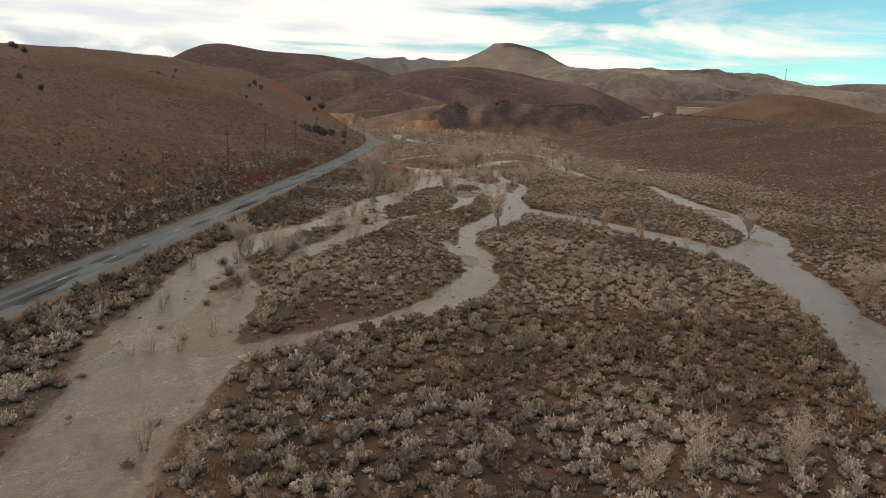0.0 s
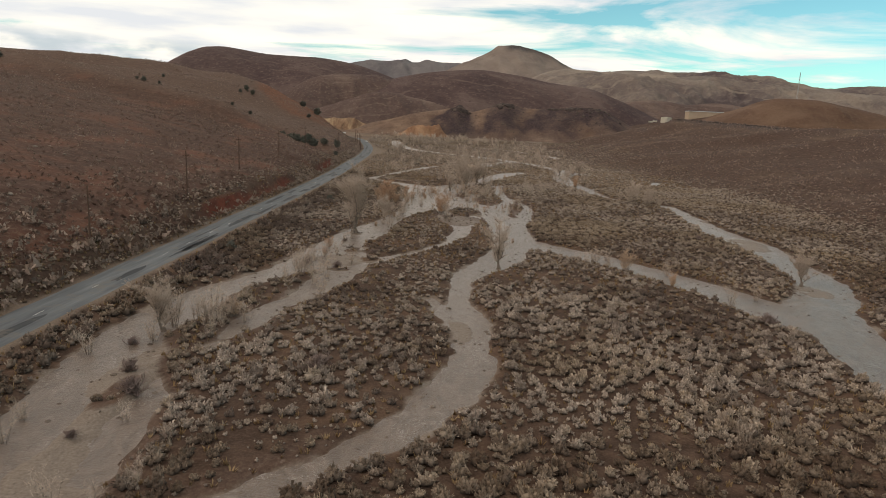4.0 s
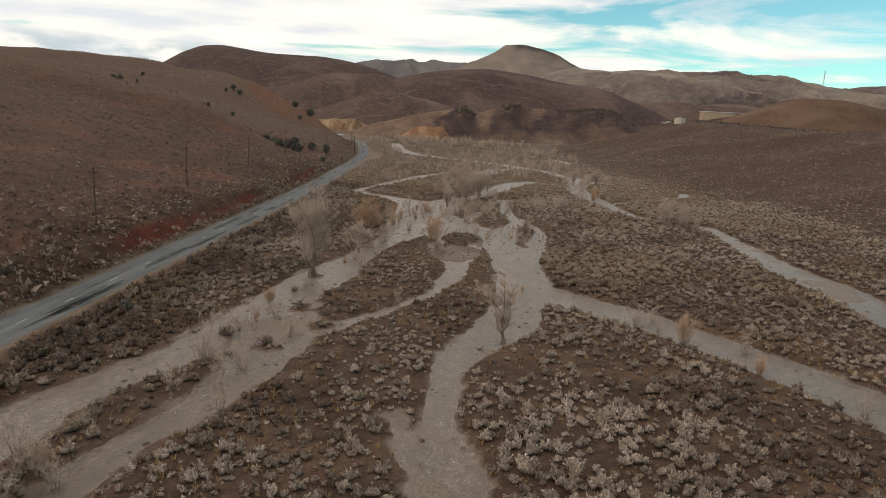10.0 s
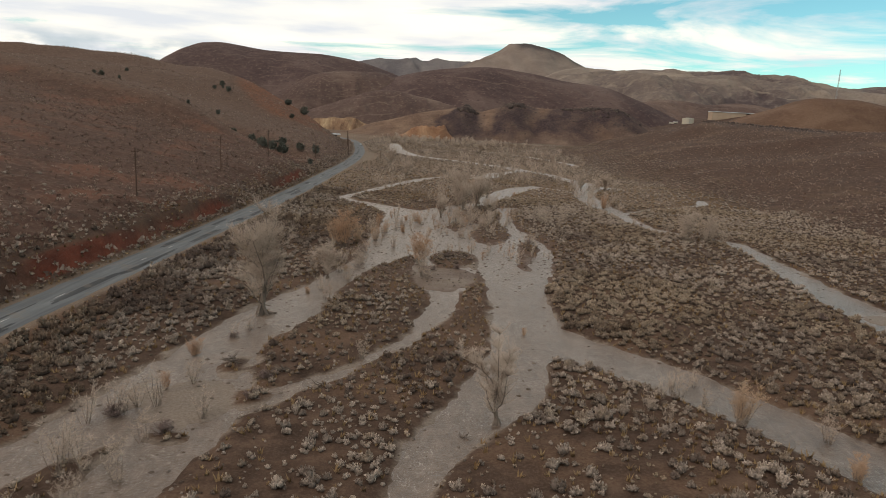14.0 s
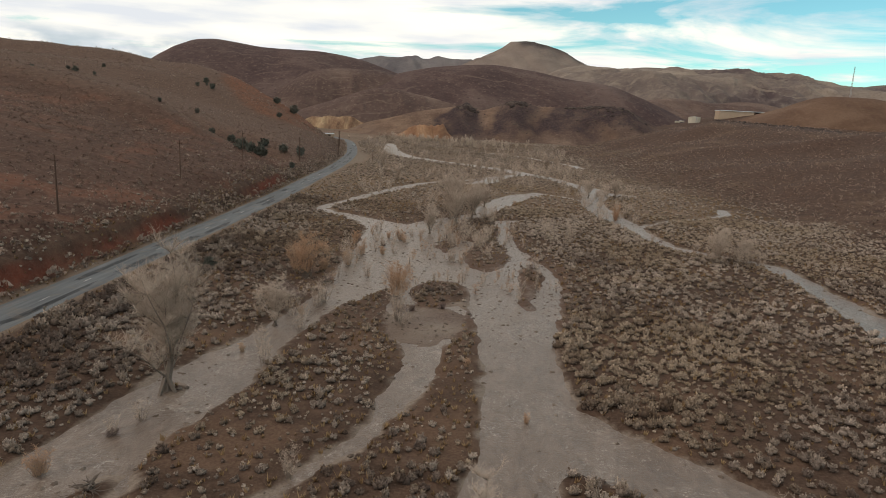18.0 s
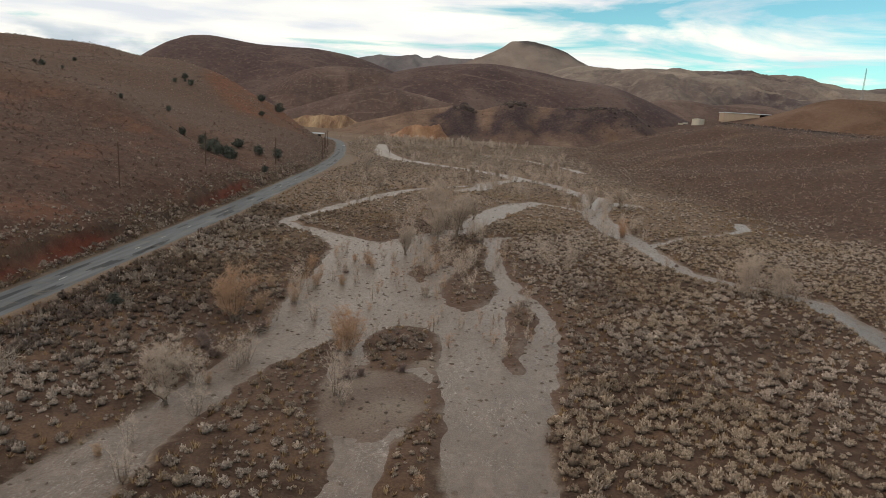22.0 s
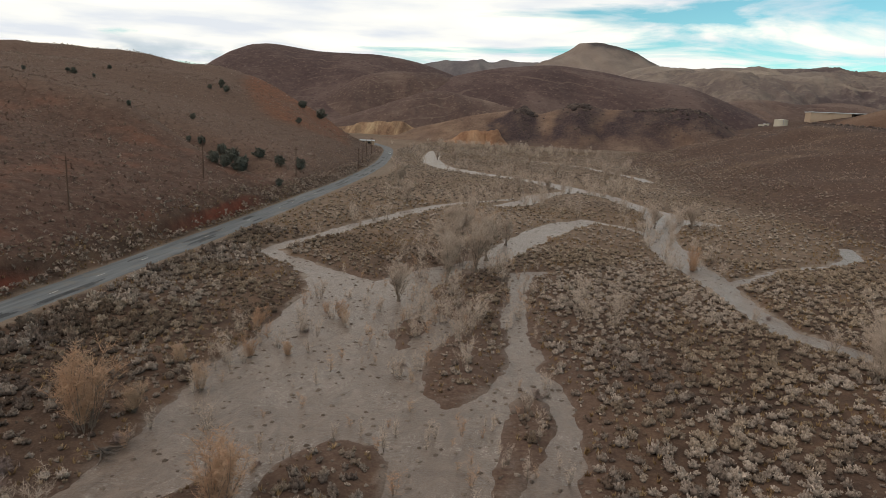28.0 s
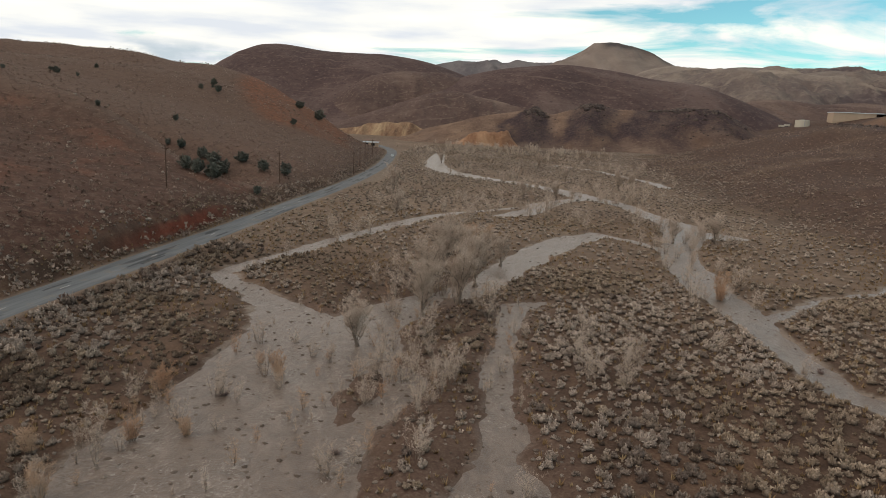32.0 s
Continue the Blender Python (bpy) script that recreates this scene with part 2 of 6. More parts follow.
def hill_material(name, dark, mid_c, light, scale=0.02, streak=(1.0, 0.25, 0.6), spots=0.35, bumps=6.0, rubble=None, brush=0.0, terraces=0.0, clay=None):
    """A dry, stony slope with thin scrub: broad patches, gullies, fine speckle, stock trails along the contours and dotted brush."""
    m = Mat(name, 0.97, 0.08)
    big = m.noise(scale, 6, 0.6, streak, 0.6)
    fine = m.noise(scale * 12, 5, 0.7)
    speck = m.noise(scale * 40, 3, 0.7)
    c = m.ramp(big, (0.32, dark), (0.5, mid_c), (0.7, light))
    c = m.mix(m.math("MULTIPLY", m.step(fine, 0.45, 0.7), spots), c, light)
    c = m.mix(m.math("MULTIPLY", m.step(speck, 0.5, 0.68), spots * 0.8), c, dark)
    if clay:
        c = m.mix(m.attr("clay"), c, m.ramp(m.noise(0.06, 5, 0.65), (0.35, clay[0]), (0.65, clay[1])))
    if terraces:
        z = m.nt.nodes.new("ShaderNodeSeparateXYZ")
        m.nt.links.new(m.pos, z.inputs[0])
        rise = m.math("ADD", m.math("MULTIPLY", z.outputs[2], 1.0 / terraces), m.math("MULTIPLY", m.noise(scale * 0.7, 3, 0.5), 6.0))
        line = m.math("ABSOLUTE", m.math("SUBTRACT", m.math("FRACT", rise), 0.5))
        c = m.mix(m.math("MULTIPLY", m.math("MULTIPLY", m.step(line, 0.07, 0.02), m.step(m.noise(scale * 1.6, 3), 0.46, 0.6)), 0.55), c, light)
    if brush:
        dots = m.voronoi(brush)
        c = m.mix(m.math("MULTIPLY", m.step(dots, 0.34, 0.14), m.math("MULTIPLY", m.step(fine, 0.35, 0.6), 0.75)), c, light)
        c = m.mix(m.math("MULTIPLY", m.step(m.voronoi(brush * 0.73), 0.30, 0.12), 0.6), c, dark)
    if rubble:
        c = m.mix(m.attr("rubble"), c, m.ramp(m.noise(0.45, 4, 0.7), (0.45, rubble), (0.8, mid_c)))
    m.colour(c)
    return m.bump(m.math("ADD", m.math("MULTIPLY", big, 1.5), fine), 0.6, bumps).m


def water_material():
    """Shallow muddy flood water with ripples and pale broken riffles."""
    m = Mat("muddy_water", 0.36, 0.4)
    flow = m.noise(0.55, 5, 0.65, (1.0, 0.55, 1.0), 1.5)
    rip = m.noise(2.6, 4, 0.65, (0.7, 1.3, 1.0), 1.0)
    fine = m.noise(7.0, 3, 0.7, (0.7, 1.2, 1.0), 0.6)
    mud = m.ramp(flow, (0.3, (0.086, 0.058, 0.043)), (0.52, (0.129, 0.090, 0.067)), (0.75, (0.180, 0.130, 0.101)))
    zone = m.step(m.noise(0.11, 4, 0.55), 0.47, 0.62)
    riffle = m.math("MULTIPLY", zone, m.step(rip, 0.53, 0.64))
    c = m.mix(m.math("MULTIPLY", riffle, 0.38), mud, (0.46, 0.41, 0.365))
    c = m.mix(m.math("MULTIPLY", m.step(fine, 0.58, 0.7), 0.12), c, (0.42, 0.36, 0.31))
    train = m.math("ABSOLUTE", m.math("SUBTRACT", m.noise(0.8, 4, 0.6, (1.5, 0.6, 1.0), 1.2), 0.5))
    c = m.mix(m.math("MULTIPLY", m.math("MULTIPLY", m.step(train, 0.014, 0.004), m.math("MULTIPLY", m.step(rip, 0.42, 0.55), m.step(m.noise(0.13, 3), 0.44, 0.56))), 0.5), c, (0.55, 0.50, 0.45))
    m.colour(c)
    m.rough(m.mix(riffle, (0.34,) * 3, (0.7,) * 3))
    return m.bump(m.math("ADD", m.math("MULTIPLY", flow, 1.2), m.math("ADD", rip, m.math("MULTIPLY", fine, 0.4))), 0.6, 0.16).m


def tone_material(name, dark, a, b, rough=0.9, wood=None, gold=None):
    """Foliage or stones: each piece has its own tone between two colours, each twig its own shade; woody cores have
    their own colour, which also paints shade low in the bushes.
    """
    m = Mat(name, rough, 0.12)
    c = m.mix(m.attr("tone"), a, b)
    if gold:
        c = m.mix(m.math("MULTIPLY", m.attr("hue"), 0.6), c, m.mix(m.attr("tone"), gold[0], gold[1]))
    c = m.mix(m.math("MULTIPLY", m.island(), 0.5), c, dark)
    c = m.mix(m.math("MULTIPLY", m.step(m.noise(7.0, 4, 0.7), 0.46, 0.62), 0.45), c, dark)
    # bark on stems; in bushes the weight also paints shade near the ground
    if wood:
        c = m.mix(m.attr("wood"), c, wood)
    m.colour(c)
    return m.m


def object_material(name, a, b, dark, rough=0.9, scale=3.0):
    m = Mat(name, rough, 0.15)
    c = m.mix(m.object_random(), a, b)
    c = m.mix(m.math("MULTIPLY", m.noise(scale, 4), 0.5), c, dark)
    m.colour(c)
    return m.bump(m.noise(scale * 6, 3), 0.4, 0.03).m


M_GROUND, M_WATER = ground_material(), water_material()
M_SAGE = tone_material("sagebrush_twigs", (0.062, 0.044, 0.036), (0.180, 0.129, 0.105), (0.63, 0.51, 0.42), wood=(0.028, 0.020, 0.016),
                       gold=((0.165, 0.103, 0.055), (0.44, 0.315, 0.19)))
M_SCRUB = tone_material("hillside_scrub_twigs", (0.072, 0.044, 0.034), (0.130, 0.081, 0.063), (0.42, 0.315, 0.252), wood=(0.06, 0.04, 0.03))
M_GRASS = tone_material("dry_grass", (0.13, 0.078, 0.038), (0.22, 0.135, 0.068), (0.36, 0.255, 0.145))
M_BARK = object_material("grey_bark", (0.18, 0.142, 0.115), (0.24, 0.19, 0.155), (0.085, 0.065, 0.053))
M_TWIG = object_material("pale_twigs", (0.46, 0.36, 0.29), (0.56, 0.45, 0.37), (0.32, 0.245, 0.194))
M_RUST = object_material("rusty_twigs", (0.44, 0.265, 0.165), (0.50, 0.36, 0.25), (0.30, 0.17, 0.11))
M_PURPLE = object_material("plum_grey_twigs", (0.22, 0.155, 0.135), (0.29, 0.215, 0.19), (0.11, 0.078, 0.07))
M_JUNIPER = object_material("juniper_green", (0.095, 0.094, 0.076), (0.14, 0.13, 0.105), (0.06, 0.06, 0.05))
M_DRIFT = object_material("driftwood", (0.11, 0.085, 0.07), (0.18, 0.14, 0.115), (0.04, 0.03, 0.026))
M_ROCK = tone_material("basalt_boulders", (0.028, 0.02, 0.019), (0.055, 0.04, 0.036), (0.12, 0.09, 0.076))
M_STONE = tone_material("pale_stones", (0.13, 0.095, 0.075), (0.19, 0.145, 0.115), (0.33, 0.275, 0.23))
M_DARKHILL = hill_material("dark_hill_soil", (0.054, 0.034, 0.033), (0.080, 0.051, 0.046), (0.145, 0.100, 0.085), 0.009, (0.8, 0.8, 1.2), 0.35, 6, None, 0.16, 16.0)
M_SPUR = hill_material("spur_soil", (0.070, 0.045, 0.040), (0.100, 0.065, 0.055), (0.170, 0.120, 0.095), 0.011, (0.8, 0.8, 1.2), 0.35, 5, None, 0.18, 13.0)
# far range and distant ridge: haze is painted in as paler, greyer soil
M_RANGE = hill_material("hazed_range_soil", (0.085, 0.062, 0.062), (0.175, 0.136, 0.116), (0.30, 0.24, 0.19), 0.0042, (0.6, 0.8, 1.6), 0.4, 26, None, 0.0, 38.0)
M_PEAK = hill_material("peak_soil", (0.125, 0.093, 0.082), (0.178, 0.137, 0.116), (0.25, 0.195, 0.160), 0.006, (0.7, 0.7, 1.2), 0.4, 16, (0.046, 0.037, 0.036))
M_BLUE = hill_material("hazed_ridge_soil", (0.10, 0.085, 0.088), (0.14, 0.12, 0.12), (0.20, 0.175, 0.165), 0.006, (1, 0.3, 0.6), 0.3, 16)
M_MOUND = hill_material("brown_mound_soil", (0.080, 0.046, 0.032), (0.120, 0.070, 0.047), (0.17, 0.108, 0.074), 0.02, (0.7, 0.7, 1.4), 0.5, 4)
M_OUTCROP = hill_material("outcrop_soil", (0.072, 0.045, 0.038), (0.112, 0.072, 0.057), (0.205, 0.142, 0.105), 0.03, (0.8, 0.6, 1.2), 0.4, 3, (0.040, 0.028, 0.031), 0.35, 0.0, ((0.120, 0.072, 0.050), (0.215, 0.140, 0.096)))
M_ORANGE = hill_material("orange_clay", (0.13, 0.068, 0.045), (0.24, 0.128, 0.076), (0.37, 0.225, 0.135), 0.06, (0.9, 0.6, 0.35), 0.5, 2)
M_OCHRE = hill_material("ochre_cliff", (0.11, 0.062, 0.043), (0.21, 0.125, 0.078), (0.42, 0.30, 0.18), 0.06, (1.5, 0.4, 0.3), 0.4, 3)


# ---------------------------------------------------------------- the lie of the land
# TERRAIN BEGIN
def lattice(i, j, seed):
    h = (i * 374761393 + j * 668265263 + seed * 982451653) & 0xFFFFFFFF
    h = ((h ^ (h >> 13)) * 1274126177) & 0xFFFFFFFF
    return ((h ^ (h >> 16)) & 0xFFFF) / 65535.0


def value_noise(x, y, seed=0):
    xi, yi = np.floor(x).astype(np.int64), np.floor(y).astype(np.int64)
    fx, fy = x - xi, y - yi
    fx, fy = fx * fx * (3 - 2 * fx), fy * fy * (3 - 2 * fy)
    a, b = lattice(xi, yi, seed), lattice(xi + 1, yi, seed)
    c, d = lattice(xi, yi + 1, seed), lattice(xi + 1, yi + 1, seed)
    return (a + (b - a) * fx) * (1 - fy) + (c + (d - c) * fx) * fy


def fbm(x, y, size, octaves=4, seed=0):
    """Cloud-like noise between about -1 and 1; size: metres of its broadest lumps."""
    total, amp, f, norm = 0.0, 1.0, 1.0 / size, 0.0
    for k in range(octaves):
        total = total + amp * (2 * value_noise(x * f + 17.3 * k, y * f - 9.1 * k, seed + k) - 1)
        norm += amp
        amp, f = amp * 0.5, f * 2.03
    return total / norm


def smooth(v, lo, hi):
    t = np.clip((v - lo) / (hi - lo), 0, 1)
    return t * t * (3 - 2 * t)


def curve(v, pts):
    """A smooth curve through (v, value) pairs (monotone cubic)."""
    p = np.array(pts, float)
    xs, ys = p[:, 0], p[:, 1]
    d = np.diff(ys) / np.diff(xs)
    s = np.concatenate(([d[0]], np.where(d[1:] * d[:-1] > 0, 2 * d[1:] * d[:-1] / (d[1:] + d[:-1] + 1e-12), 0), [d[-1]]))
    v = np.clip(v, xs[0], xs[-1])
    k = np.clip(np.searchsorted(xs, v) - 1, 0, len(xs) - 2)
    h = xs[k + 1] - xs[k]
    t = (v - xs[k]) / h
    return ((1 + 2 * t) * (1 - t) ** 2 * ys[k] + t * (1 - t) ** 2 * h * s[k]
            + t * t * (3 - 2 * t) * ys[k + 1] + t * t * (t - 1) * h * s[k + 1])


# the braided creek: centre lines with half-widths (x, y, half-width)
WEST_CREEK = [
    (-22, -200, 8), (-23, -20, 7), (-24, 30, 6), (-24.6, 42, 5.4), (-26, 54, 6.2), (-27.5, 62, 7.2), (-30, 69, 6.6), (-30.3, 77, 6.8),
    (-31.3, 85, 6.4), (-34.5, 94, 4.8), (-36.5, 103, 4.2), (-36.2, 110, 4.0), (-35, 118, 3.8), (-34, 125, 3.0), (-31, 131, 2.4),
    (-28, 138, 2.6), (-24.5, 147, 4.8), (-22.5, 154, 5.6), (-22.3, 161, 5.0), (-22, 169, 4.0), (-19.8, 177, 4.6), (-18.2, 187, 4.0), (-16.2, 195, 3.2)]
WEST_BRAID = [
    (-16.2, 195, 3.2), (-15.2, 201, 3.0), (-14.2, 207, 2.7), (-12.8, 213, 2.9), (-11.2, 219, 3.6), (-9.6, 226, 5.2), (-9, 235, 6.6), (-8, 245, 7.8),
    (-7.5, 255, 8.2), (-7.5, 264, 8.4), (-8.5, 274, 8.0), (-12.5, 284, 6.0), (-18, 291, 3.6), (-24, 297, 2.5), (-31, 302, 2.1), (-34.8, 307, 1.7),
    (-33.5, 316, 1.8), (-29.5, 328, 2.0), (-27, 340, 2.4), (-21, 362, 2.7), (-14, 384, 2.4), (-6, 399, 1.6), (10, 418, 1.3), (24, 446, 1.2)]
WEST_THREAD = [(-26.2, 100, 0.6), (-24.8, 110, 1.7), (-23.6, 116, 2.0), (-21, 123, 2.2), (-19.4, 130, 2.4), (-18.2, 138, 3.4), (-18, 146, 4.4), (-20, 155, 4.8)]
MIDDLE_BRAID = [
    (34, 375, 2.8), (27, 365, 4.4), (20.5, 348, 4.4), (15.2, 330, 3.8), (11.5, 314, 3.3), (7, 304, 3.6), (1, 296, 4.6), (-2, 286, 6.0), (0, 275, 6.5),
    (4, 262, 7.5), (8, 252, 8.4), (12, 242, 8.4), (15, 232, 8.6), (16.3, 221, 7.7), (15.9, 209, 5.5), (15.2, 198, 4.9), (15.6, 188, 4.7), (15.5, 178, 4.6)]
MIDDLE_CREEK = [
    (15.5, 178, 4.6), (13.5, 168, 3.8), (12, 159, 4.3), (8.5, 151, 3.4), (5, 145, 2.4), (3.6, 139, 1.7), (3.2, 131, 1.35), (3.3, 124, 1.5), (4.8, 114, 2.7),
    (4.6, 106, 2.3), (5, 101, 2.8), (3.6, 95, 3.1), (1.8, 90, 2.9), (-1, 84, 2.3), (-4.5, 79, 1.8), (-8, 75, 1.3), (-13, 70, 1.3), (-18, 65, 2.0), (-24, 61, 3)]
RIGHT_BRAID = [(22.5, 305, 1.2), (18, 301, 2.2), (17, 288, 2.3), (17.2, 275, 2.1), (18.6, 262, 1.8), (19.5, 252, 2.6), (22, 246, 2.4), (23, 236, 2.2), (22, 225, 2.4), (20.5, 214, 3)]
HEAD_RIFFLE = [(34, 378, 2.0), (44, 369, 1.3), (51, 358, 1.6)]
EAST_BRANCH = [(15.5, 180, 4), (20, 173.5, 4.2), (25.5, 168.5, 4.3), (31, 164, 4.1), (36, 157.5, 4.1), (41, 151, 4.2), (46, 143, 4.4), (50, 135, 4.6), (55, 122, 5)]
EAST_CREEK = [
    (38, -200, 6), (40, 0, 5.5), (41, 48, 3.8), (43, 57, 3.7), (46.4, 66, 3.7), (50.7, 80, 3.8), (53.7, 93, 3.9), (56.4, 108, 4.8), (58, 120, 5.0), (60.5, 131, 5.0), (66, 140, 4.8),
    (71, 150, 4.6), (73, 163, 3.8), (74, 176, 4), (74.5, 188, 4.8), (73.5, 201, 4.4), (73, 215, 3.2), (74, 230, 2.9), (75, 246, 2.5), (75, 258, 2.1), (70, 266, 1.7)]
EAST_BRAID = [
    (70, 266, 1.7), (63, 270, 2.1), (57.5, 277, 2.2), (55.5, 288, 2.7), (55, 300, 2.5), (53.5, 312, 3.7), (52, 328, 4.1), (51, 345, 4.1), (53, 362, 3.8),
    (59, 387, 6.2), (60, 402, 5.4), (55, 416, 3.4), (51, 431, 3.2), (48, 443, 3.4), (42, 453, 4.6), (36, 460, 5.6), (28, 476, 5.6), (19, 490, 4.6), (7, 503, 4.2), (-7, 514, 4.6), (-20, 528, 5.6),
    (-31, 540, 6.0), (-41, 564, 6.2), (-49, 596, 6.0), (-55, 640, 5), (-62, 690, 4)]
EAST_BAY = [(60, 389, 5.6), (66, 387, 6.4), (72, 385.6, 3.2)]
UPPER_BRAID = [(7, 398, 2.2), (12.4, 405, 3.8), (17, 416, 4.2), (19.5, 431, 3.8), (25, 443, 3.0), (33, 456, 2.5)]
POND = [(55, 304, 1.4), (63, 313, 0.9), (72, 324, 0.8), (85, 332, 1.0), (94, 343, 2.0), (98, 356, 1.8)]
FAR_SEEP = [(12, 638, 1.2), (19, 634, 1.8), (30, 622, 2.0), (47, 606, 2.2), (60, 570, 2.6), (66, 556, 2.8), (72, 541, 2.8), (74, 521, 3.2)]
GULLY = [(2, 246, 5), (0.5, 233, 6), (1.5, 222, 5), (2.4, 212, 5.8), (3.0, 203, 5), (3.6, 195, 2.5), (3.3, 188, 1.7), (1.9, 180, 1.4), (-0.5, 171, 0.9), (-3.5, 166, 0.8), (-6.5, 159, 1.0), (-11, 154, 1.3), (-15, 149, 2)]
SIDE_THREAD = [(-1.2, 126, 0.45), (0.4, 119, 0.55), (2.2, 112, 0.8)]
CREEK = [WEST_CREEK, WEST_BRAID, WEST_THREAD, MIDDLE_BRAID, MIDDLE_CREEK, RIGHT_BRAID, HEAD_RIFFLE, EAST_BRANCH, EAST_CREEK, EAST_BRAID, EAST_BAY, UPPER_BRAID, POND, FAR_SEEP, GULLY, SIDE_THREAD]
# brushy islands (x, y, half-width, half-length), then gravel bars that barely break the water
ISLES = [(4, 222.5, 4.7, 8.8), (18.2, 223, 1.1, 6), (20.5, 236, 2.0, 8), (12.2, 253, 4.4, 13.5), (9.5, 284, 6.2, 15), (3.4, 262, 1.4, 9), (-29.8, 86, 1.5, 4),
         (-18.6, 160, 1.8, 3.2), (-14.2, 151.5, 2.0, 2.6), (-21, 179, 1.3, 2.2), (-18.6, 142.6, 2.2, 1.6)]
BARS = [(3.0, 206, 7, 11, 0.62), (12, 255, 5, 13, 0.16), (9, 296, 5, 12, 0.25), (-31, 92, 3.5, 9, 0.42), (-28, 72, 3, 8, 0.30), (-24, 66, 5, 6, 0.30), (-20, 150, 5, 9, 0.25),
        (19, 231, 1.8, 11, 0.34), (8, 92, 3, 5, 0.25), (3, 110, 3, 8, 0.12), (66, 144, 4, 6, 0.3), (74, 190, 5, 10, 0.3)]
WATER = -0.12


def shore(x, y):
    """Metres to the nearest water's edge; negative in the creek."""
    s = np.full(x.shape, 60.0)
    for line in CREEK:
        for (ax, ay, aw), (bx, by, bw) in zip(line, line[1:]):
            reach = 14 + max(aw, bw)
            k = (x > min(ax, bx) - reach) & (x < max(ax, bx) + reach) & (y > min(ay, by) - reach) & (y < max(ay, by) + reach)
            if not k.any():
                continue
            px, py = x[k], y[k]
            dx, dy = bx - ax, by - ay
            t = np.clip(((px - ax) * dx + (py - ay) * dy) / (dx * dx + dy * dy), 0, 1)
            t = t * t * (3 - 2 * t) * 0.3 + t * 0.7
            s[k] = np.minimum(s[k], np.hypot(px - ax - t * dx, py - ay - t * dy) - (aw + (bw - aw) * t))
    near = s < 13
    px, py, q = x[near], y[near], s[near]
    for ix, iy, rx, ry in ISLES:
        e = (1 - np.sqrt(((px - ix) / rx) ** 2 + ((py - iy) / ry) ** 2)) * min(rx, ry)
        q = np.maximum(q, np.minimum(e, 2.5))
    q = q + 1.1 * fbm(px, py, 4.5, 4, 15) * smooth(py, 225, 245) * smooth(py, 320, 300) * smooth(px, -16, -8) * smooth(px, 30, 22)
    q = q + 0.7 * fbm(px, py, 8.0, 4, 5) + 0.75 * fbm(px, py, 2.4, 3, 9)
    s[near] = q
    return s


ROAD = [(-300, -50), (-60, -50), (100, -50.5), (250, -51), (318, -52), (385, -55), (440, -57.5), (520, -65), (615, -81), (690, -98), (740, -118), (800, -150), (900, -220)]
ROAD_Z = 0.55


def road_x(y):
    return curve(y, ROAD)


def west(x, y):
    """Metres west of the road's edge."""
    return road_x(y) - 4.4 - x


def cut_bank(y):
    """Where the road cuts into the red clay of the slope."""
    return smooth(y, 150, 205) * smooth(y, 278, 262) + smooth(y, 300, 312) * smooth(y, 368, 350)


def east_edge(y):
    return curve(y, [(-400, 110), (0, 112), (330, 114), (400, 106), (520, 90), (640, 86), (750, 95), (850, 118), (950, 140), (1100, 150), (1400, 260), (6000, 300)])


def crag_line(x, y):
    """Metres from the rocky crest of the eastern terrace, and its height there."""
    dx, dy = 82.0, -101.0
    t = np.clip(((x - 222) * dx + (y - 731) * dy) / (dx * dx + dy * dy), -0.15, 1)
    return np.hypot(x - 222 - t * dx, y - 731 - t * dy), 33.5 - 1.5 * t - 5 * t * t - 60 * np.maximum(-t, 0)


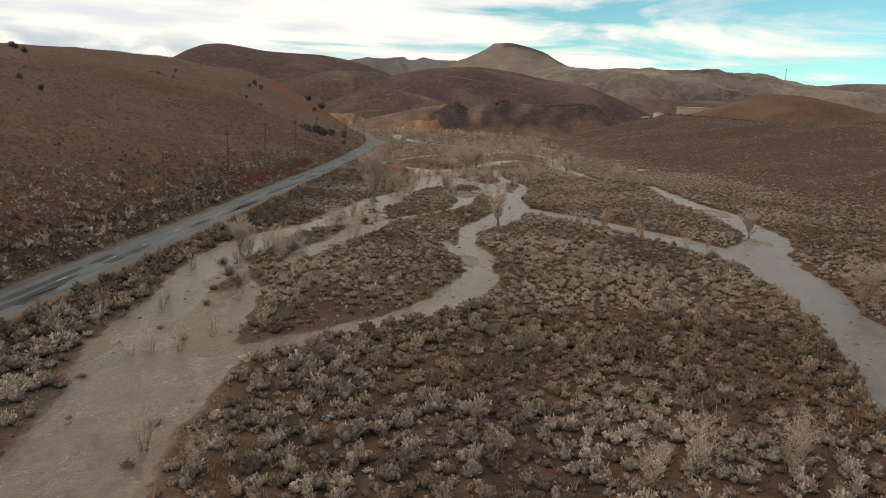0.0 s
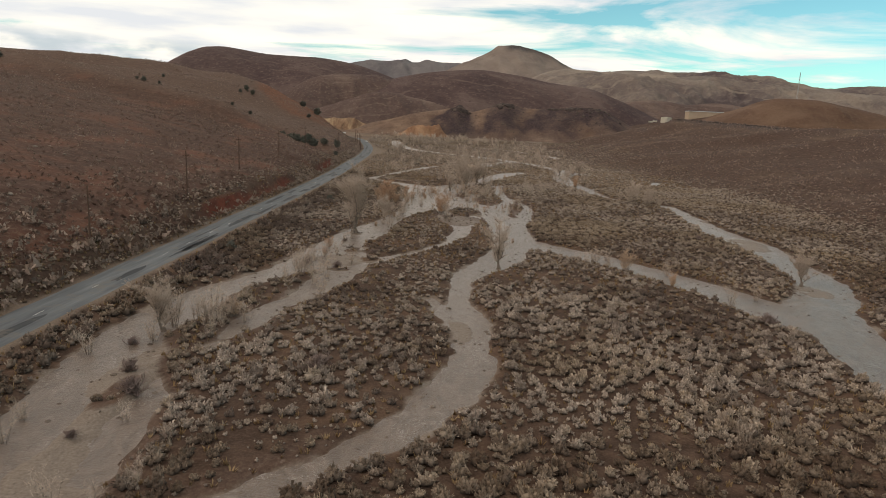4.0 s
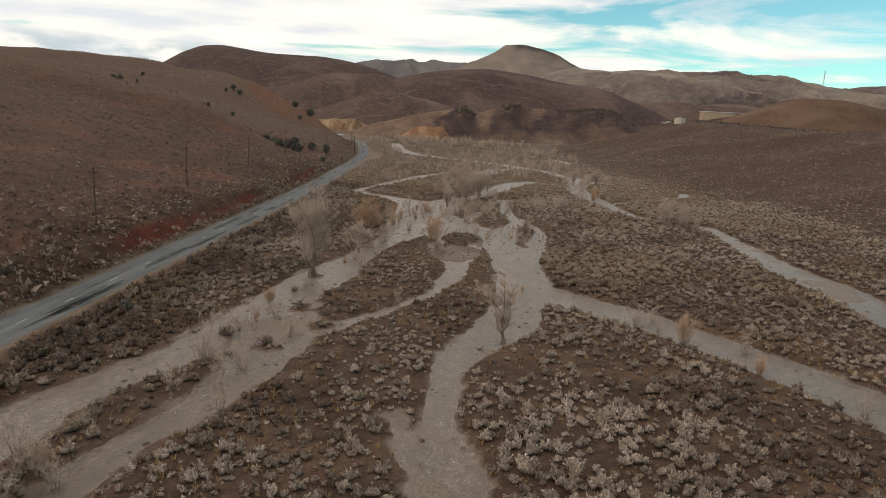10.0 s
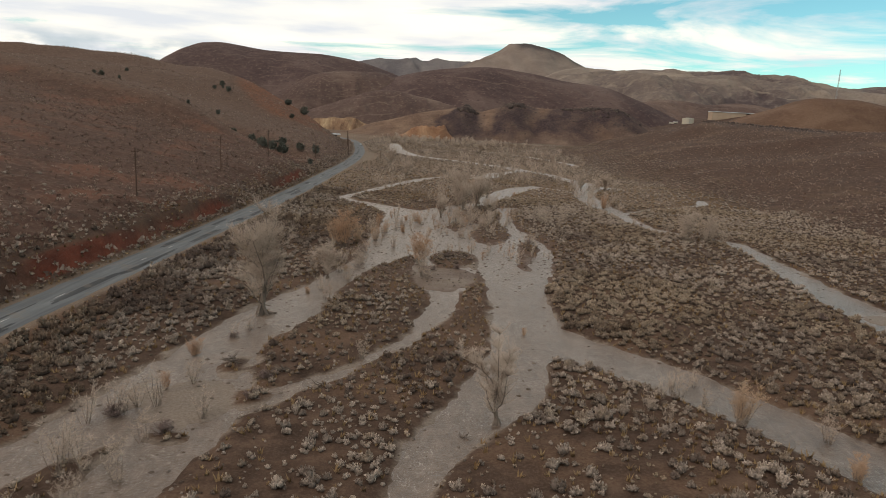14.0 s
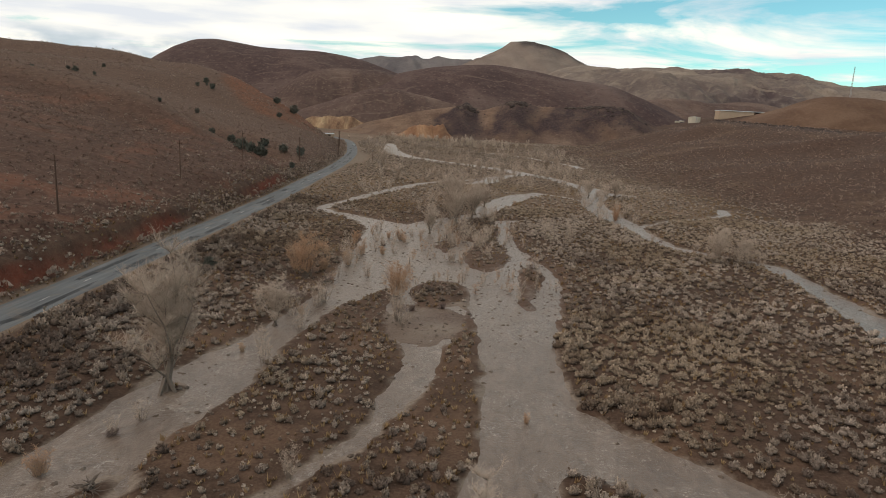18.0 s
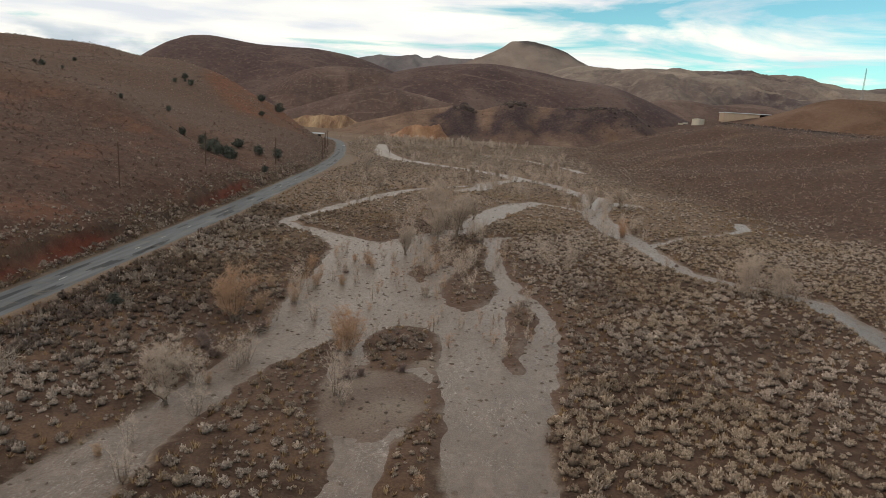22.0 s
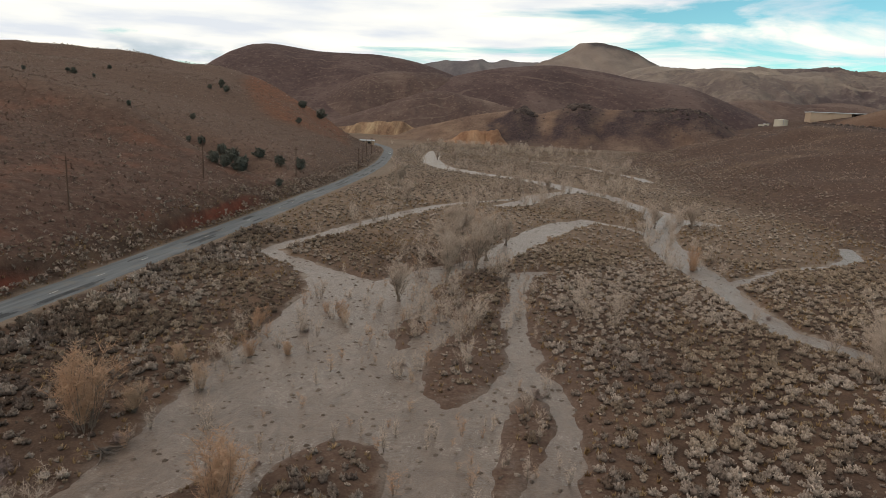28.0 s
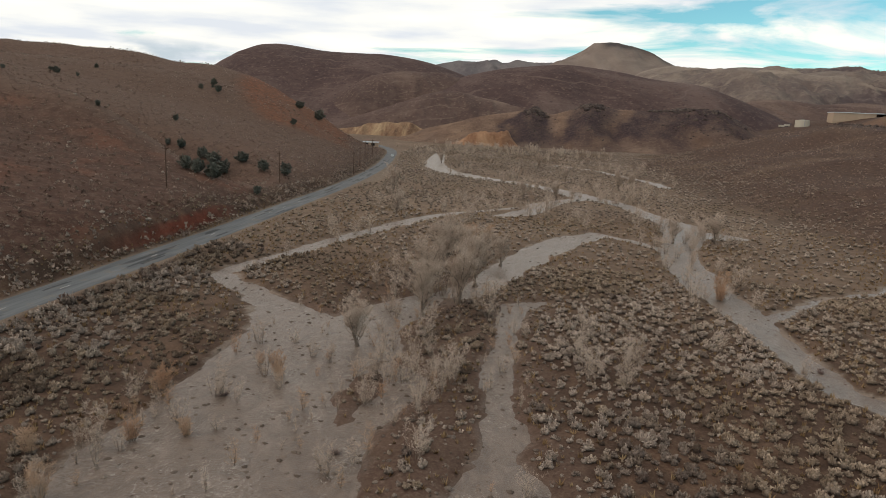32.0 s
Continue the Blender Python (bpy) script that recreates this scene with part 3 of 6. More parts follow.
def height(x, y):
    n1 = fbm(x, y, 60, 4, 21)
    base = 0.35 + 0.22 * fbm(x, y, 14, 4, 2) + 0.10 * fbm(x, y, 2.5, 3, 3)
    # western slope, with a clay cut bank along the road and shallow draws
    d = west(x, y)
    draw = fbm(x * 0.8 + y * 0.5, y * 0.5 - x * 0.25, 60, 4, 31)
    a = curve(y, [(-400, 0.183), (0, 0.19), (200, 0.198), (330, 0.211), (430, 0.23), (500, 0.29), (560, 0.60), (610, 0.77), (650, 0.60), (700, 0.42), (760, 0.213), (850, 0.02)])
    top = curve(y, [(-400, 58), (0, 59.5), (200, 60.5), (330, 61), (430, 61), (500, 58), (560, 52), (610, 63), (650, 47), (700, 32), (760, 18.4), (850, 3)])
    dp = np.maximum(d, 0)
    convex = dp * dp / (dp + 0.001 + 14 * smooth(y, 480, 600)) * (1 + 0.09 * smooth(y, 480, 600))
    rise = 5.6 * (1 - np.exp(-dp / 9)) * smooth(y, 640, 480) + a * convex * (1 + 0.05 * draw)
    rise = top * np.tanh(rise / top) * (1 + 0.03 * n1) + 0.5 * fbm(x, y, 9, 4, 33) * smooth(dp, 2, 12)
    # the ravine with the junipers
    along = -62 - x
    off = y - (396 + 0.34 * along + 6 * np.sin(along / 34))
    gate = smooth(along, 0, 25) * smooth(along, 330, 190) * smooth(dp, 2, 14)
    rise = rise + gate * (9.5 * smooth(along, 20, 75) * np.exp(-((off + 26) / 17) ** 2) - 8.0 * np.exp(-(off / 13) ** 2))
    rise = rise + smooth(rise, 38, 54) * (0.9 * fbm(x, y, 16, 4, 35) + 0.5 * np.abs(fbm(x, y, 6, 3, 36)))
    # a saddle and a notch in the far crest
    rise = rise - np.exp(-((y - 608) / 34) ** 2) * (5.6 * np.exp(-((x + 221) / 25) ** 2) + 1.8 * np.exp(-((x + 145) / 14) ** 2) + 1.2 * smooth(x, -235, -260) - 3.2 * smooth(x, -288, -345))
    rise = rise + 1.7 * cut_bank(y) * smooth(d + 1.2 * fbm(y, y * 0 + 3, 25, 3, 8), 2.2, 3.6) * smooth(d, 22, 7)
    hill_w = np.where(d > 0, rise, 0)
    # eastern slope, rolling up to the terrace
    e = np.maximum(x - east_edge(y) + 9 * fbm(x, y, 70, 3, 41), 0)
    soft = e * e / (e + 22)
    hill_e = (38 + 24 * smooth(y, 600, 1100)) * (1 - np.exp(-soft / 190)) * (1 + 0.24 * fbm(x, y, 105, 4, 43)) + 0.5 * fbm(x, y, 12, 4, 45) * smooth(e, 2, 25)
    hill_e = hill_e + 3.4 * (1 - 2 * np.abs(fbm(x * 0.35 + 0.1 * y, y - 0.35 * x, 60, 3, 47))) * smooth(e, 12, 60) * smooth(e, 500, 300)
    side = smooth(x - 0.12 * (y - 440), 140, 205) * smooth(e, 10, 60)
    hill_e = hill_e + side * (3.6 * np.exp(-((y - 548) / 20) ** 2) - 2.6 * np.exp(-((y - 592) / 26) ** 2) + 3.4 * np.exp(-((y - 440 - 0.15 * (x - 200)) / 19) ** 2) - 2.4 * np.exp(-((y - 488 - 0.15 * (x - 200)) / 24) ** 2))
    far, crag = crag_line(x, y)
    near = np.exp(-(far / 36) ** 2)
    hill_e = hill_e + (crag - hill_e) * near * smooth(e, 0, 40) + 0.9 * fbm(x, y, 14, 3, 49) * np.exp(-(far / 14) ** 2) * smooth(e, 0, 40)
    z = base + hill_w + hill_e
    # road bed
    r = np.abs(x - road_x(y))
    z = np.where(r < 9, z + (ROAD_Z - 0.06 - z) * smooth(r, 8.0, 4.0), z)
    # creek bed
    s = np.full(x.shape, 60.0)
    k = (x > -75) & (x < 112) & (y < 720)
    s[k] = shore(x[k], y[k])
    bed = WATER + np.where(s < 0, np.maximum(0.55 * s, -1.2), 0.20 * s)
    bar = np.maximum(fbm(x * 1.9, y * 0.7, 8, 4, 52) - 0.16, 0) * (0.5 * smooth(x, 2, -8) * smooth(y, 215, 150) + 0.3 * smooth(y, 200, 225))
    lift = np.zeros(x.shape)
    for ix, iy, rx, ry, up in BARS:
        lift = np.maximum(lift, up * smooth(np.sqrt(((x - ix) / rx) ** 2 + ((y - iy) / ry) ** 2), 1.1, 0.35))
    lift = lift * np.clip(0.95 + 1.5 * fbm(x, y, 4.0, 4, 54), 0.1, 1.8)
    bed = np.where(s < 0.5, np.maximum(bed, WATER - 0.45 + 1.05 * np.minimum(lift / 0.25, 0.42)) + np.minimum(2.6 * bar, 0.5) + 0.35 * lift, bed) + 0.10 * fbm(x, y, 2.2, 3, 50)
    z = np.where(s < 6, bed + (z - bed) * smooth(s, 0.0, 3.4), z)
    return z, s
# TERRAIN END


def spacing(lo, hi, step, far_lo, far_hi, grow):
    """Even steps between lo and hi, growing ones outside."""
    mid = list(np.arange(lo, hi + 0.01, step))
    out, d = [], step
    v = hi
    while v < far_hi:
        d *= grow
        v += d
        out.append(v)
    pre, d, v = [], step, lo
    while v > far_lo:
        d *= grow
        v -= d
        pre.append(v)
    return np.array(pre[::-1] + mid + out)


def sheet(name, verts, nx, ny, material, shade=True):
    """A grid mesh from its corner points, row by row."""
    me = bpy.data.meshes.new(name)
    i = np.arange(nx * ny).reshape(ny, nx)
    quads = np.stack([i[:-1, :-1], i[:-1, 1:], i[1:, 1:], i[1:, :-1]], -1).reshape(-1, 4)
    me.vertices.add(len(verts)), me.loops.add(quads.size), me.polygons.add(len(quads))
    me.vertices.foreach_set("co", verts.astype(np.float32).ravel())
    me.loops.foreach_set("vertex_index", quads.astype(np.int32).ravel())
    me.polygons.foreach_set("loop_start", np.arange(0, quads.size, 4, dtype=np.int32))
    me.polygons.foreach_set("use_smooth", np.full(len(quads), shade))
    me.update(calc_edges=True)
    me.materials.append(material)
    return new(name, me)


def float_attribute(ob, name, values, domain="POINT"):
    ob.data.attributes.new(name, "FLOAT", domain).data.foreach_set("value", np.asarray(values, np.float32).ravel())


def build_ground():
    xs = spacing(-78, 82, 0.6, -2600, 2600, 1.05)
    ys = spacing(36, 320, 0.7, -600, 4800, 1.028)
    gx, gy = np.meshgrid(xs, ys)
    z, s = height(gx, gy)
    ob = sheet("ground", np.stack([gx, gy, z], -1).reshape(-1, 3), len(xs), len(ys), M_GROUND)
    d, e = west(gx, gy), gx - east_edge(gy)
    patch = fbm(gx, gy, 45, 4, 60)
    float_attribute(ob, "silt", smooth(s + 1.1 * fbm(gx, gy, 3, 4, 61), 0.45, 0.05))
    float_attribute(ob, "red", smooth(d + 2 * patch, 2, 8))
    beyond = gy - (384 + 0.12 * (-62 - gx))
    float_attribute(ob, "upper", np.clip(0.2 * smooth(z + 9 * patch, 9, 26) + 0.8 * smooth(beyond + 9 * patch, -5, 6), 0, 1))
    float_attribute(ob, "east", smooth(e + 18 * patch, -10, 30))
    float_attribute(ob, "cut", np.clip(cut_bank(gy) * smooth(d, 1.3, 2.0) * smooth(d + 1.5 * patch, 4.0, 2.8) * (0.95 + 1.6 * fbm(gx * 0.5, gy, 16, 4, 63)), 0, 1))
    float_attribute(ob, "scarp", np.clip(smooth(gy + 10 * patch - curve(gx, [(-200, 640), (-172, 600), (-154, 562), (-131, 530), (-120, 524), (-105, 532), (-90, 545)]), -6, 6) * smooth(d + 8 * patch, 12, 24) * smooth(gy, 735, 690) * (0.85 + 0.8 * fbm(gx, gy, 22, 4, 64)), 0, 1))
    float_attribute(ob, "gravel", smooth(gy, 190, 200) * smooth(gy, 345, 315) * smooth(gx, -20, -12) * smooth(gx, 34, 24) * smooth(s, 5.5, 2.5) * np.clip(0.75 + 0.8 * fbm(gx, gy, 6, 4, 66), 0, 1) + 0.9 * smooth(gx, -40, -34) * smooth(gx, -4, -10) * smooth(gy, 140, 120) * smooth(s, 3.5, 1.0) * smooth(s, 0.1, 0.4))
    float_attribute(ob, "upstream", 0.75 * smooth(gy, 250, 390) * smooth(d, 0, -8) * smooth(e + 14 * patch, 8, -26) * np.clip(0.75 + 0.7 * patch, 0, 1))
    far = crag_line(gx, gy)[0]
    float_attribute(ob, "crag", np.clip(1.2 * np.exp(-(far / 17) ** 2) * (1 + 0.9 * fbm(gx, gy, 20, 3, 67)), 0, 1))
    r = np.abs(gx - road_x(gy))
    float_attribute(ob, "verge", 0.8 * smooth(r + 1.2 * fbm(gx, gy, 5, 3, 62) - 0.4 * smooth(gx, road_x(gy), road_x(gy) - 3) - 5.5 * smooth(gx, road_x(gy), road_x(gy) + 3) * smooth(gy, 455, 485) * smooth(gy, 560, 530), 5.4, 3.4))
    return tagged(ob, "brown desert soil with red clay slope and silty creek banks", "ground", kind="structure")


build_ground()


def build_water():
    xs, ys = np.arange(-75, 113, 4.0), np.arange(-200, 725, 4.0)
    gx, gy = np.meshgrid(xs, ys)
    ob = sheet("water", np.stack([gx, gy, np.full(gx.shape, WATER)], -1).reshape(-1, 3), len(xs), len(ys), M_WATER)
    return tagged(ob, "shallow muddy brown flood water in braided creek channels", "water", kind="structure")


build_water()


def hill(name, y0, crest, front, back, material, label, rough=0.06, seed=70, foot=-6.0, gully=40.0, power=1.3, nx=170, nv=48):
    """A hill with its crest line at y0: crest is a row of (x, z); front and back are how far its slopes run out."""
    xs = np.linspace(crest[0][0], crest[-1][0], nx)
    v = np.concatenate([-np.linspace(1, 0, nv) ** 1.25, np.linspace(0, 1, nv // 3)[1:]])
    gx, gv = np.meshgrid(xs, v)
    top = curve(gx, crest)
    off = np.where(gv < 0, gv * front, gv * back)
    gy = y0 + off + 0.12 * front * fbm(gx, gx * 0, front * 0.8, 3, seed)
    fall = np.abs(gv) ** power
    shape = 0.5 + 0.5 * np.cos(np.pi * np.clip(fall, 0, 1))
    rid = 1 - 2 * np.abs(fbm(gx + 0.35 * off, off * 0.32, gully, 4, seed + 5))
    slope_w = np.sin(np.pi * np.clip(np.abs(gv), 0, 1)) ** 1.5
    z = foot + (top - foot) * shape + (top - foot) * rough * rid * slope_w * 2.2 + (top - foot) * rough * 0.6 * fbm(gx, gy, gully * 0.4, 4, seed + 9) * smooth(np.abs(gv), 0, 0.25)
    ob = sheet(name, np.stack([gx, gy, z], -1).reshape(-1, 3), len(xs), len(v), material)
    return tagged(ob, label, "hill", kind="structure")


# M_BLUE and M_RANGE carry the haze of distance in their base colour
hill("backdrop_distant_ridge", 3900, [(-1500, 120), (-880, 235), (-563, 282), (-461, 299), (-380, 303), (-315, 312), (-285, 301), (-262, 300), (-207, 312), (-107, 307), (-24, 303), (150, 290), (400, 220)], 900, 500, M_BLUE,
     "distant mesa ridge coloured grey-blue for haze", 0.04, 71, -10, 160)
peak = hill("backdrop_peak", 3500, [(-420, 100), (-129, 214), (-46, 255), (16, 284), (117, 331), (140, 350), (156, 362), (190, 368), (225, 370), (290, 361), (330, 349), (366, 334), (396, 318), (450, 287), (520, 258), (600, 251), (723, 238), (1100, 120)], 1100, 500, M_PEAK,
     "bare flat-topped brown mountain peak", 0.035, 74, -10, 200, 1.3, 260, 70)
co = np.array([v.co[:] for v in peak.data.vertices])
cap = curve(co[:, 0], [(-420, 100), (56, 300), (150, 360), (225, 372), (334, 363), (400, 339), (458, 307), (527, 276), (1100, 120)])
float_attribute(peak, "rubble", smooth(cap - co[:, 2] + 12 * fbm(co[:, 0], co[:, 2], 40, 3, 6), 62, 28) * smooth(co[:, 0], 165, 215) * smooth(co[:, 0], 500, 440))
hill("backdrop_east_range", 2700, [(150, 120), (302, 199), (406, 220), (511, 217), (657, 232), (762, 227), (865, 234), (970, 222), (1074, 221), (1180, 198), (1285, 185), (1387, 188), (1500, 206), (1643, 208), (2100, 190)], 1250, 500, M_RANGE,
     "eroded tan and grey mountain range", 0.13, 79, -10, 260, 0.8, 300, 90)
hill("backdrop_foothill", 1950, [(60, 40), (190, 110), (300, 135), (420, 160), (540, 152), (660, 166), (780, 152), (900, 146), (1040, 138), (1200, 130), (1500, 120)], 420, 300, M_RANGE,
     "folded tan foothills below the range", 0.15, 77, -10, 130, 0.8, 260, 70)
hill("backdrop_low_foothill", 1560, [(240, 30), (330, 66), (420, 80), (500, 74), (560, 80), (640, 70), (720, 60), (860, 40)], 240, 200, M_SPUR,
     "low dark purple-brown foothill behind the warehouse", 0.07, 78, 0, 70, 0.9)
hill("backdrop_dark_hill", 1360, [(-1200, 60), (-800, 78), (-640, 80), (-577, 91), (-556, 101), (-528, 117), (-503, 129), (-482, 134), (-460, 135), (-430, 132), (-373, 125), (-327, 123.5), (-285, 123), (-243, 119), (-200, 112), (-165, 102), (-132, 91), (-97, 78), (-33, 57), (60, 20)], 360, 300, M_DARKHILL,
     "smooth dark purple-brown sagebrush hill", 0.03, 83, -4, 110, 1.0)
hill("backdrop_dark_shoulder", 1250, [(-300, 10), (-184, 52), (-146, 72), (-108, 88), (-32, 102), (33, 107), (91, 102), (158, 90), (215, 85), (262, 70), (302, 54), (350, 34), (420, 12)], 300, 300, M_DARKHILL,
     "long dark brown sagebrush shoulder", 0.025, 88, -4, 90, 1.0)
hill("backdrop_dark_spur", 1190, [(-420, 6), (-360, 22), (-320, 38), (-283, 61), (-256, 76), (-231, 83), (-200, 87), (-160, 87), (-114, 79), (-68, 63), (-24, 48), (30, 30), (90, 10)], 150, 200, M_SPUR,
     "rounded dark brown spur below the hill", 0.05, 85, -4, 60, 1.0)
hill("backdrop_lower_spur", 1090, [(-300, 2), (-223, 27), (-189, 39), (-169, 46), (-150, 53), (-130, 57), (-108, 57), (-85, 53), (-35, 44), (20, 30), (80, 8)], 110, 120, M_SPUR,
     "low rounded grassy spur in front of the dark hill", 0.06, 87, -4, 40, 1.0)
outcrop = hill("hill_outcrop", 930, [(-260, -4), (-188, -2), (-143, 3), (-120, 12), (-92, 19), (-59, 28), (-26, 34), (-12, 37), (-2, 40), (6, 37), (15, 33), (30, 37), (44, 42), (58, 45), (72, 43), (86, 40.5), (109, 40.5), (132, 41.5), (152, 43.5), (166, 44.5), (180, 43), (199, 36), (224, 24), (262, 12), (320, 5)], 105, 150, M_OUTCROP,
     "low brown ridge with dark rock outcrops", 0.05, 92, -5, 34, 0.8)
co = np.array([v.co[:] for v in outcrop.data.vertices])
KNOBS = ((-2, 9, 0.34, -0.16), (56, 14, 0.32, 0.0), (138, 16, 0.42, -0.35), (172, 20, 0.42, 0.35))
down = np.maximum(930 - co[:, 1], 0)
ragged = 13 * fbm(co[:, 0], co[:, 1], 18, 4, 7) + 16 * fbm(co[:, 0], co[:, 1], 45, 3, 10)
dark_rock = np.max([smooth(np.abs(co[:, 0] - kx - lean * down) + ragged - kw - grow * down, 9, -6) * smooth(down + 1.6 * ragged, 84, 38) for kx, kw, grow, lean in KNOBS], axis=0)
float_attribute(outcrop, "rubble", np.clip(0.95 * dark_rock * (0.9 + 0.7 * fbm(co[:, 0], co[:, 1], 9, 4, 9)), 0, 1))
float_attribute(outcrop, "clay", np.clip(0.9 * smooth(co[:, 0], 0, -30) * (0.8 + 0.8 * fbm(co[:, 0], co[:, 1], 26, 4, 8)) + 0.9 * np.exp(-((co[:, 0] - 25 - 0.1 * down) / 9) ** 2) + 0.9 * np.exp(-((co[:, 0] - 156) / 9) ** 2) * smooth(co[:, 1], 915, 895) + 0.8 * np.exp(-((co[:, 0] - 97 + 0.5 * down) / 8) ** 2) + 0.9 * smooth(down, 9, 3) * smooth(np.abs(co[:, 0] - 98), 34, 24), 0, 1))
hill("hill_mound", 829, [(255, 16), (292, 36), (329, 51), (366, 64), (402, 63), (440, 57), (480, 50), (560, 38), (700, 30)], 120, 160, M_MOUND,
     "smooth brown conical mound", 0.03, 96, 5, 60, 1.2)
hill("hill_ochre_cliff", 1010, [(-290, 0), (-240, 6), (-218, 9), (-205, 14), (-194, 14), (-184, 16), (-172, 15), (-160, 17), (-152, 16), (-142, 11), (-118, 6), (-92, 1)], 42, 90, M_OCHRE,
     "eroded ochre and cream clay badland slope", 0.15, 98, -4, 16, 0.8)

hill("hill_orange_bank", 862, [(-112, -3), (-90, -1), (-76, 2), (-66, 7), (-58, 11), (-48, 12.5), (-36, 13), (-26, 14), (-21, 8), (-14, 2), (-4, -3)], 22, 60, M_ORANGE,
     "low orange clay bank below the ridge", 0.2, 99, -2, 14, 0.9)


# ---------------------------------------------------------------- helpers for things
def part(name, bm, material, parent, label=""):
    me = bpy.data.meshes.new(name)
    bm.to_mesh(me)
    bm.free()
    me.materials.append(material)
    ob = new(name, me)
    ob.parent = parent
    if label:
        ob["label"] = label
    return ob


def ground_z(x, y):
    z, s = height(np.array([[float(x)]]), np.array([[float(y)]]))
    return float(z[0, 0]), float(s[0, 0])


def mesh_from(name, verts, faces, material, smooth_faces=False):
    me = bpy.data.meshes.new(name)
    me.from_pydata([tuple(v) for v in verts], [], faces)
    if smooth_faces:
        me.polygons.foreach_set("use_smooth", np.full(len(me.polygons), True))
    me.materials.append(material)
    return me


def triangles_object(name, verts, tris, material, tone, label, category, wood=None, hue=None):
    """One joined object of many small plants or stones; tone: one value a vertex."""
    me = bpy.data.meshes.new(name)
    me.vertices.add(len(verts)), me.loops.add(tris.size), me.polygons.add(len(tris))
    me.vertices.foreach_set("co", verts.astype(np.float32).ravel())
    me.loops.foreach_set("vertex_index", tris.astype(np.int32).ravel())
    me.polygons.foreach_set("loop_start", np.arange(0, tris.size, 3, dtype=np.int32))
    me.polygons.foreach_set("use_smooth", np.full(len(tris), wood is not None))
    me.update(calc_edges=True)
    me.materials.append(material)
    ob = new(name, me)
    float_attribute(ob, "tone", tone)
    if wood is not None:
        float_attribute(ob, "wood", wood)
    if hue is not None:
        float_attribute(ob, "hue", hue)
    return tagged(ob, label, category, kind="stuff")


def scatter(protos, x, y, z, size, rng, squash=(0.8, 1.2)):
    """Lays copies of small prototypes (vertices, triangles, wood) at the given places, as joined arrays."""
    vs, ts, tone, wood, base = [], [], [], [], 0
    pick = rng.integers(len(protos), size=len(x))
    for k, (pv, pt, pw) in enumerate(protos):
        i = np.nonzero(pick == k)[0]
        if not len(i):
            continue
        a = rng.uniform(0, 2 * np.pi, len(i))
        c, s = np.cos(a)[:, None], np.sin(a)[:, None]
        sz = size[i][:, None]
        tall = rng.uniform(*squash, len(i))[:, None]
        vx, vy = pv[None, :, 0] * sz, pv[None, :, 1] * sz
        v = np.stack([vx * c - vy * s + x[i][:, None], vx * s + vy * c + y[i][:, None], pv[None, :, 2] * sz * tall + z[i][:, None]], -1)
        t = pt[None] + (np.arange(len(i)) * len(pv))[:, None, None] + base
        vs.append(v.reshape(-1, 3)), ts.append(t.reshape(-1, 3))
        tone.append(np.repeat(i, len(pv)))
        wood.append(np.tile(pw, len(i)))
        base += len(i) * len(pv)
    return np.concatenate(vs), np.concatenate(ts), np.concatenate(tone), np.concatenate(wood)


